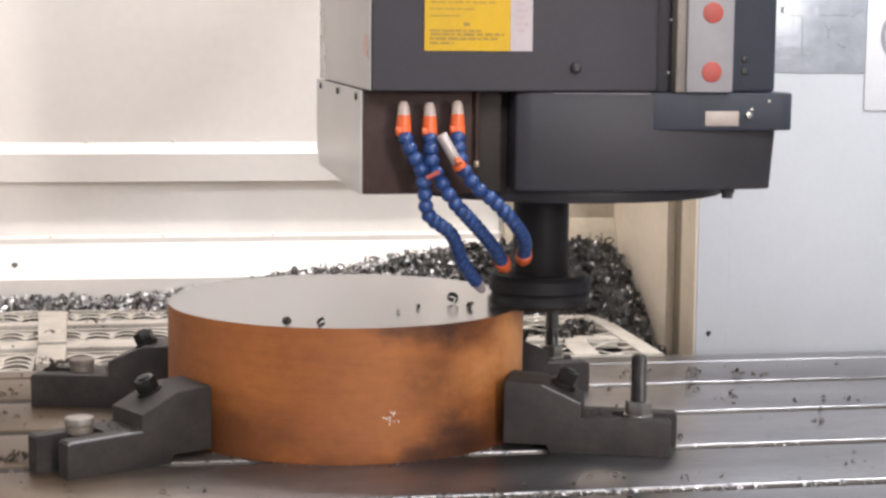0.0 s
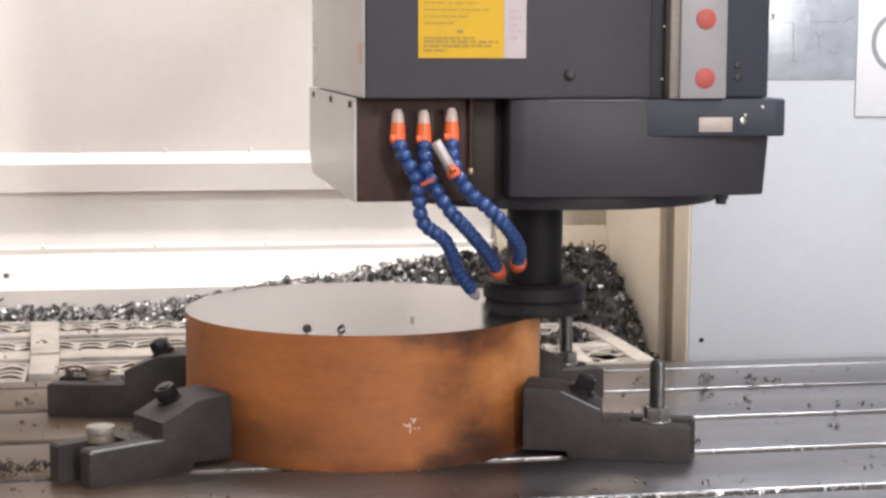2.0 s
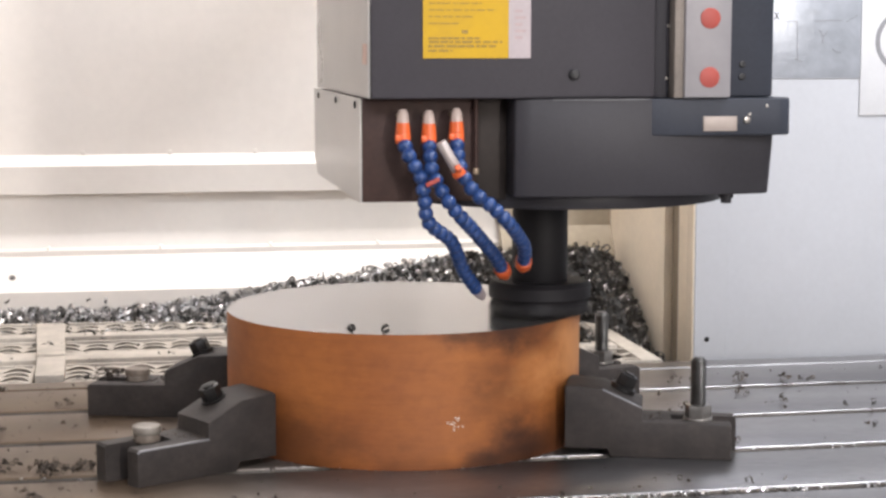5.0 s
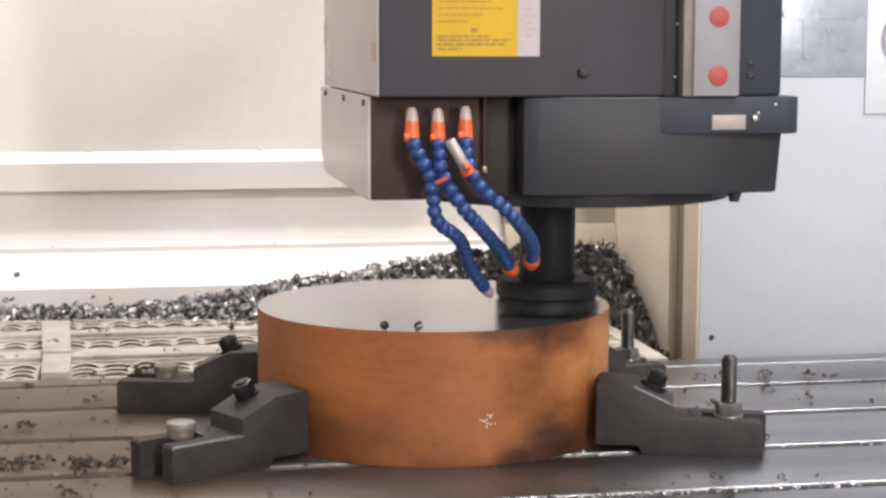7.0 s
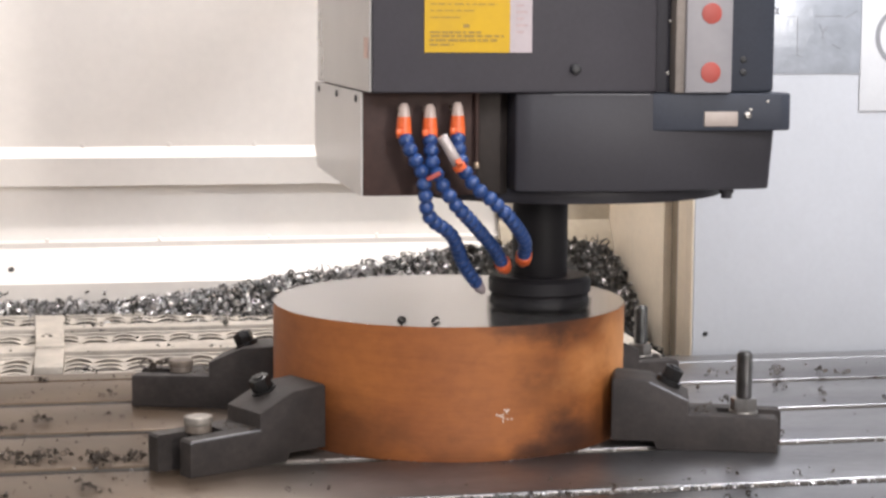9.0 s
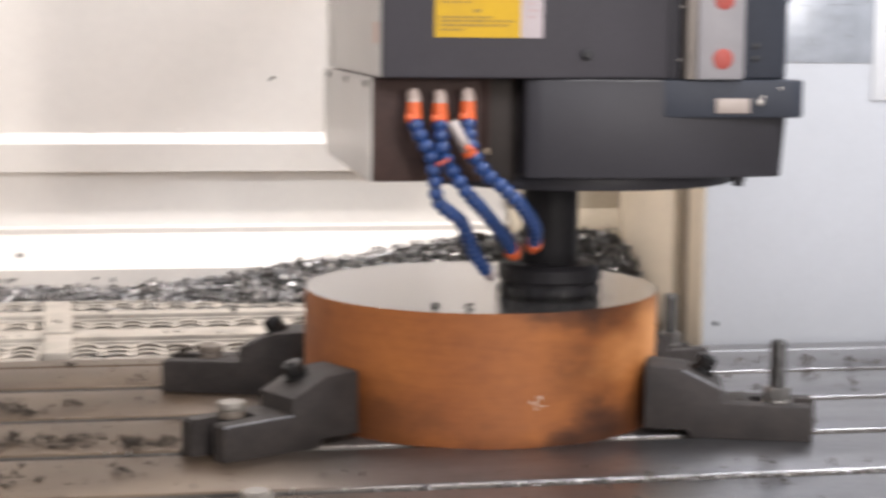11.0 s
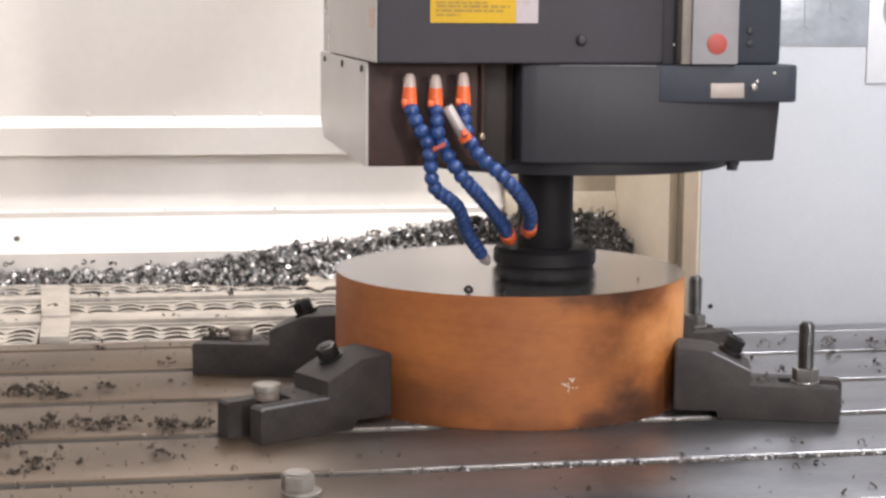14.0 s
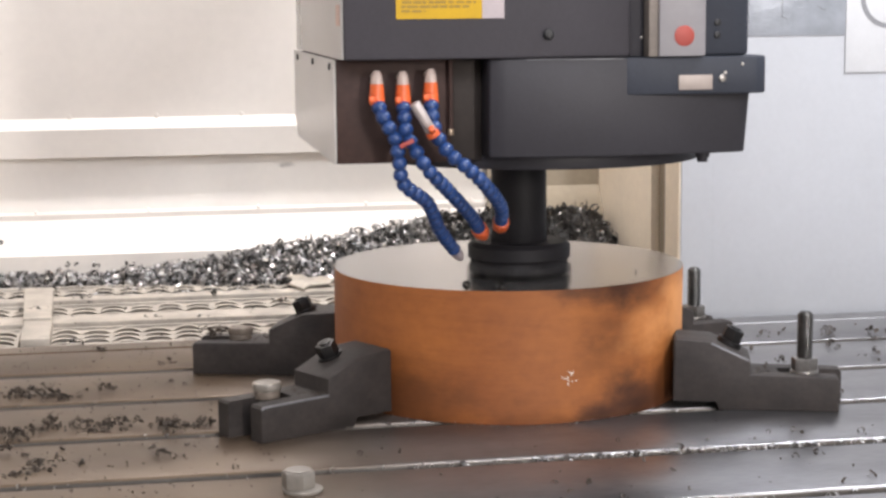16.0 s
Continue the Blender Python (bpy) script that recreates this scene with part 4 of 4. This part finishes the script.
tie = thing("hose_tie", "small orange tie round a hose", "tie", m=pose(-0.196, -0.329, 0.339, 0, -25, 0))
part("band", box(B(), -0.008, 0.008, -0.0025, 0.0025, -0.0022, 0.0022, 0.0008), M_RED, tie)


# ---- plates on the white panel ----
def stroke(bm, x0, z0, x1, z1, y, w=0.0016):
    d = Vector((x1 - x0, 0, z1 - z0))
    a = math.atan2(d.z, d.x)
    box(bm, 0, d.length, -0.0004, 0.0004, -w / 2, w / 2, 0, pose(x0, y, z0, 0, -math.degrees(a), 0))
    return bm


axis_plate = thing("axis_plate", "scuffed aluminium plate with drawn axis arrows", "plate", m=pose(0.507, 0.5375, 0.429))
part("sheet", box(B(), -0.012, 0.152, -0.0015, 0, 0, 0.17, 0.0004), M_FOIL, axis_plate)
LINES = [(0.004, 0.106, 0.011, 0.094), (0.011, 0.106, 0.004, 0.094), (0.013, 0.091, 0.042, 0.091), (0.042, 0.091, 0.044, 0.030), (0.040, 0.032, 0.052, 0.027),
         (0.071, 0.092, 0.119, 0.093), (0.125, 0.090, 0.144, 0.101), (0.080, 0.078, 0.087, 0.066), (0.094, 0.076, 0.087, 0.066), (0.087, 0.066, 0.086, 0.056), (0.103, 0.047, 0.112, 0.042), (0.112, 0.042, 0.118, 0.041)]
for x0, z0, x1, z1 in LINES:
    bold = x1 < 0.012
    part("drawn_line", stroke(B(), x0, z0, x1, z1, -0.0018, 0.0018 if bold else 0.0009), M_INK if bold else M_PENCIL, axis_plate)
round_card = thing("round_sign", "white card sign with a dark ring", "sign", m=pose(0.659, 0.5375, 0.369))
part("card", box(B(), 0, 0.17, -0.0032, -0.0016, 0, 0.24, 0.0005), M_PAPER, round_card)
ring = B()
for i in range(40):
    a0, a1 = 2 * math.pi * i / 40, 2 * math.pi * (i + 1) / 40
    q = []
    for r, a in ((0.042, a0), (0.050, a0), (0.050, a1), (0.042, a1)):
        q.append((0.074 + r * math.cos(a), 0.120 + r * math.sin(a)))
    f = [ring.verts.new((x, -0.0038, z)) for x, z in q]
    b = [ring.verts.new((x, -0.0032, z)) for x, z in q]
    ring.faces.new(f)
    for j in range(4):
        ring.faces.new((f[j], f[(j + 1) % 4], b[(j + 1) % 4], b[j]))
part("ring", ring, M_PENCIL, round_card)


# ---- loose chips on the table and on the workpiece ----
def table_chips():
    rng = random.Random(11)
    spots = []

    def put(x, y, s=1.0):
        spots.append((x, y, 0.004 * s, s))
    piles = [(-0.655, 0.066, 80, 0.030, 0.016), (-0.602, 0.048, 70, 0.020, 0.016), (-0.556, 0.066, 26, 0.009, 0.022), (-0.633, -0.150, 90, 0.026, 0.014),
             (-0.588, -0.128, 80, 0.020, 0.016), (-0.527, -0.128, 70, 0.018, 0.016), (-0.470, -0.138, 60, 0.014, 0.014), (-0.436, -0.146, 34, 0.010, 0.010),
             (-0.595, -0.275, 30, 0.025, 0.020), (-0.490, -0.280, 24, 0.020, 0.016), (-0.464, -0.211, 14, 0.006, 0.020), (-0.480, 0.217, 13, 0.020, 0.006),
             (-0.568, 0.350, 9, 0.012, 0.010), (-0.649, -0.239, 20, 0.012, 0.020), (-0.629, -0.313, 26, 0.018, 0.012), (-0.740, -0.160, 60, 0.040, 0.030)]
    few = [(0.40, 0.23, 9, 0.03, 0.012), (0.49, 0.245, 16, 0.012, 0.012), (0.56, 0.22, 14, 0.03, 0.02), (0.45, 0.13, 10, 0.012, 0.02),
           (0.38, 0.05, 7, 0.05, 0.03), (0.52, 0.06, 10, 0.04, 0.03), (0.55, -0.06, 6, 0.05, 0.03)]
    for x, y, n, sx, sy in piles + few:
        left = n
        while left > 0:
            kx, ky, k = x + rng.gauss(0, sx * 0.8), y + rng.gauss(0, sy * 0.9), min(left, rng.randrange(3, 15))
            for _ in range(k):
                d = rng.uniform(0, 1)
                a = rng.uniform(0, 6.28)
                s = rng.uniform(0.25, 0.55) if x < 0 else rng.uniform(0.25, 0.6)
                spots.append((kx + 0.012 * d * math.cos(a), ky + 0.012 * d * math.sin(a), 0.004 * s + 0.010 * (1 - d) * (k > 6), s))
            left -= k
    for _ in range(160):
        x = rng.uniform(-0.85, 0.75)
        y = rng.uniform(-0.55, 0.36)
        if (x - WORK[0]) ** 2 + y * y < 0.27 ** 2 or (-0.44 < x < 0.34 and 0.1 < abs(y) < 0.25):
            continue
        put(x, y, rng.uniform(0.3, 0.7))
    for _ in range(900):
        x = rng.choice((rng.uniform(-0.85, -0.36), rng.uniform(-0.85, -0.40), rng.uniform(-0.85, 0.75)))
        y = rng.uniform(-0.55, 0.37)
        if (x - WORK[0]) ** 2 + y * y < 0.24 ** 2:
            continue
        spots.append((x, y, 0.001, rng.uniform(0.08, 0.26)))
    for _ in range(40):
        spots.append((-0.405 + rng.gauss(0, 0.009), 0.180 + rng.gauss(0, 0.007), 0.0445 + rng.uniform(0.002, 0.012), rng.uniform(0.3, 0.6)))
    for k, c in enumerate(CLAMPS):
        for _ in range((16, 14, 26, 18)[k]):
            p = c.matrix_basis @ Vector((-0.092 + rng.gauss(0, 0.008), rng.uniform(-0.032, 0.032), 0.0435))
            spots.append((p.x, p.y, p.z, rng.uniform(0.15, 0.4)))
    c = chip_cloud("table_chips", spots, rng, 1.0, M_CHIP_DARK)
    tagged(c, "scattered curled steel chips on the table", "swarf", kind="stuff")
    MOVERS.append(c)
    spots = []
    for _ in range(280):
        y = rng.choice((-0.352, -0.352, -0.352, -0.535, -0.169)) - rng.uniform(0.0, 0.020)
        x = rng.choice((rng.uniform(-0.75, 0.75), rng.gauss(0.0, 0.1), rng.gauss(0.3, 0.12)))
        spots.append((x, y, -0.0015, rng.uniform(0.15, 0.55)))
    for _ in range(50):
        a = rng.uniform(math.pi * 1.15, math.pi * 1.85)
        d = 0.2215 + abs(rng.gauss(0, 0.006))
        spots.append((WORK[0] + d * math.cos(a), d * math.sin(a), 0.0015, rng.uniform(0.12, 0.3)))
    c = chip_cloud("bright_chips", spots, rng)
    tagged(c, "small bright steel chips along the table slots", "swarf", kind="stuff")
    MOVERS.append(c)


table_chips()


def grating_chips():
    """Chips lying on the gratings and the cover strap."""
    rng = random.Random(77)
    spots = []
    for x, y, n in ((-0.645, 0.70, 7), (-0.66, 0.695, 5), (-0.640, 0.56, 4), (-0.58, 0.455, 9), (-0.47, 0.64, 3), (-0.39, 0.62, 4), (-0.72, 0.62, 5), (-0.80, 0.56, 6), (-0.36, 0.80, 4), (-0.25, 0.70, 5), (-0.58, 0.80, 3)):
        for _ in range(n):
            xx, yy = x + rng.gauss(0, 0.008), y + rng.gauss(0, 0.006)
            spots.append((xx, yy, 0.003 if yy > 0.69 else -0.006, rng.uniform(0.3, 0.75)))
    for _ in range(70):
        x, y = rng.uniform(-0.95, -0.2), rng.uniform(0.455, 0.94)
        spots.append((x, y, -0.010 + 0.018 * (y - 0.45) / 0.5, rng.uniform(0.15, 0.45)))
    for _ in range(110):
        x, y = 0.224 + rng.gauss(0, 0.011), 0.672 + rng.gauss(0, 0.022)
        spots.append((x, y, rng.uniform(-0.008, 0.006), rng.uniform(0.4, 0.9)))
    for _ in range(60):
        x, y = 0.180 + rng.gauss(0, 0.014), 0.625 + rng.gauss(0, 0.018)
        spots.append((x, y, rng.uniform(-0.008, 0.003), rng.uniform(0.4, 0.9)))
    c = chip_cloud("grating_chips", spots, rng, 1.0, M_CHIP_DULL)
    tagged(c, "stray oily steel chips on the white gratings", "swarf", kind="stuff")


grating_chips()


def lone_chip(x, y, s, seed):
    rng = random.Random(seed)
    c = chip_cloud("steel_chip", [(0, 0, 0, s)], rng, 1.0, M_CHIP_DULL)
    lowest = min(v.co.z for v in c.data.vertices)
    c.matrix_basis = pose(x, y, WORK[3] - lowest)
    return tagged(c, "curled steel chip on the milled face", "chip", "chips on the workpiece")


for dx, dy, s in ((-0.091, -0.195, 1.0), (-0.052, -0.203, 1.0), (0.133, -0.117, 0.32)):
    MOVERS.append(lone_chip(WORK[0] + dx, dy, s, int(1000 * (dx + 1))))
# chips that the cutter throws off early on: place at the start, moment of leaving
THROWN = [(lone_chip(-0.124, -0.058, 1.15, 5), 0.6), (lone_chip(-0.109, -0.094, 0.8, 6), 1.1), (lone_chip(-0.172, -0.088, 0.5, 8), 1.6), (lone_chip(-0.200, -0.117, 0.4, 9), 2.3)]

# chips that fly from the cutter over the heap: moment in mid-air, and place there
FLIGHTS = [(0.5, -0.56, 0.152), (0.5, -0.417, 0.146), (1, -0.529, 0.378), (1, -0.427, 0.272), (3, -0.601, 0.17), (3, -0.356, 0.348), (3.5, -0.308, 0.196), (6.5, -0.468, 0.167), (6.5, -0.408, 0.359), (8, -0.641, 0.216), (8, -0.459, 0.213), (10.5, -0.261, 0.38), (11, -0.318, 0.404), (12.5, -0.369, 0.186), (14, -0.568, 0.139), (14.5, -0.57, 0.17), (15, -0.43, 0.383), (15.5, -0.282, 0.34), (15.5, -0.186, 0.218), (16, -0.257, 0.25)]
FLYING = []
for i, (mid, x, z) in enumerate(FLIGHTS):
    ob = lone_chip(0.02 + 0.13 * (i * 0.618 % 1), 0.915 + 0.03 * (i * 0.377 % 1), 0.7 + 0.3 * (i * 0.71 % 1), 31 + i)
    ob.location.z = heap_z(ob.location.x, ob.location.y) + 0.006
    tagged(ob, "curled steel chip thrown up over the heap", "chip", "flying chips")
    FLYING.append((ob, mid, (x, 0.45, z)))


# ---- what moves ----
def motions():
    for ob in MOVERS:
        m = ob.matrix_basis.copy()
        walk(ob, [(t, Matrix.Translation((FEED * (t - T_REF), 0, 0)) @ m) for t in range(0, 17, 2)])
    for ob, leave in THROWN:
        m = ob.matrix_basis.copy()
        rows = [(t, Matrix.Translation((FEED * t, 0, 0)) @ m) for t in (0.0, leave * 0.5, leave)]
        x, y, z = rows[-1][1].translation
        for k, (dx, dy, dz) in enumerate(((0.10, 0.12, 0.05), (0.20, 0.27, 0.02), (0.28, 0.42, -0.165))):
            rows.append((leave + 0.1 * (k + 1), pose(x + dx, y + dy, z + dz, 40 * k, 30 * k, 20 * k)))
        rows.append((16.0, rows[-1][1]))
        walk(ob, rows)
    for ob, mid, (x, y, z) in FLYING:
        m = ob.matrix_basis.copy()
        leave = mid - 0.3
        rows = [(t, m) for t in (0.0, leave / 2, leave)]
        a = rows[-1][1].translation
        rows.append((mid - 0.13, pose((a.x + x) / 2, (a.y + y) / 2, (a.z + z) / 2 + 0.05, 35, 20, 0)))
        rows.append((mid, pose(x, y, z, 70, 40, 10)))
        if mid < 15.8:
            rows.append((mid + 0.13, pose(1.4 * x - 0.4 * a.x, 0.75, 0.5 * z + 0.02, 120, 60, 20)))
            rows.append((mid + 0.23, pose(1.6 * x - 0.6 * a.x, 0.955, 0.035, 150, 80, 30)))
            rows.append((16.0, rows[-1][1]))
        walk(ob, rows)
    m = TOOL.matrix_basis.copy()
    walk(TOOL, [(i / 30, m @ pose(0, 0, 0, 0, 0, -77 * i)) for i in range(481)])


motions()
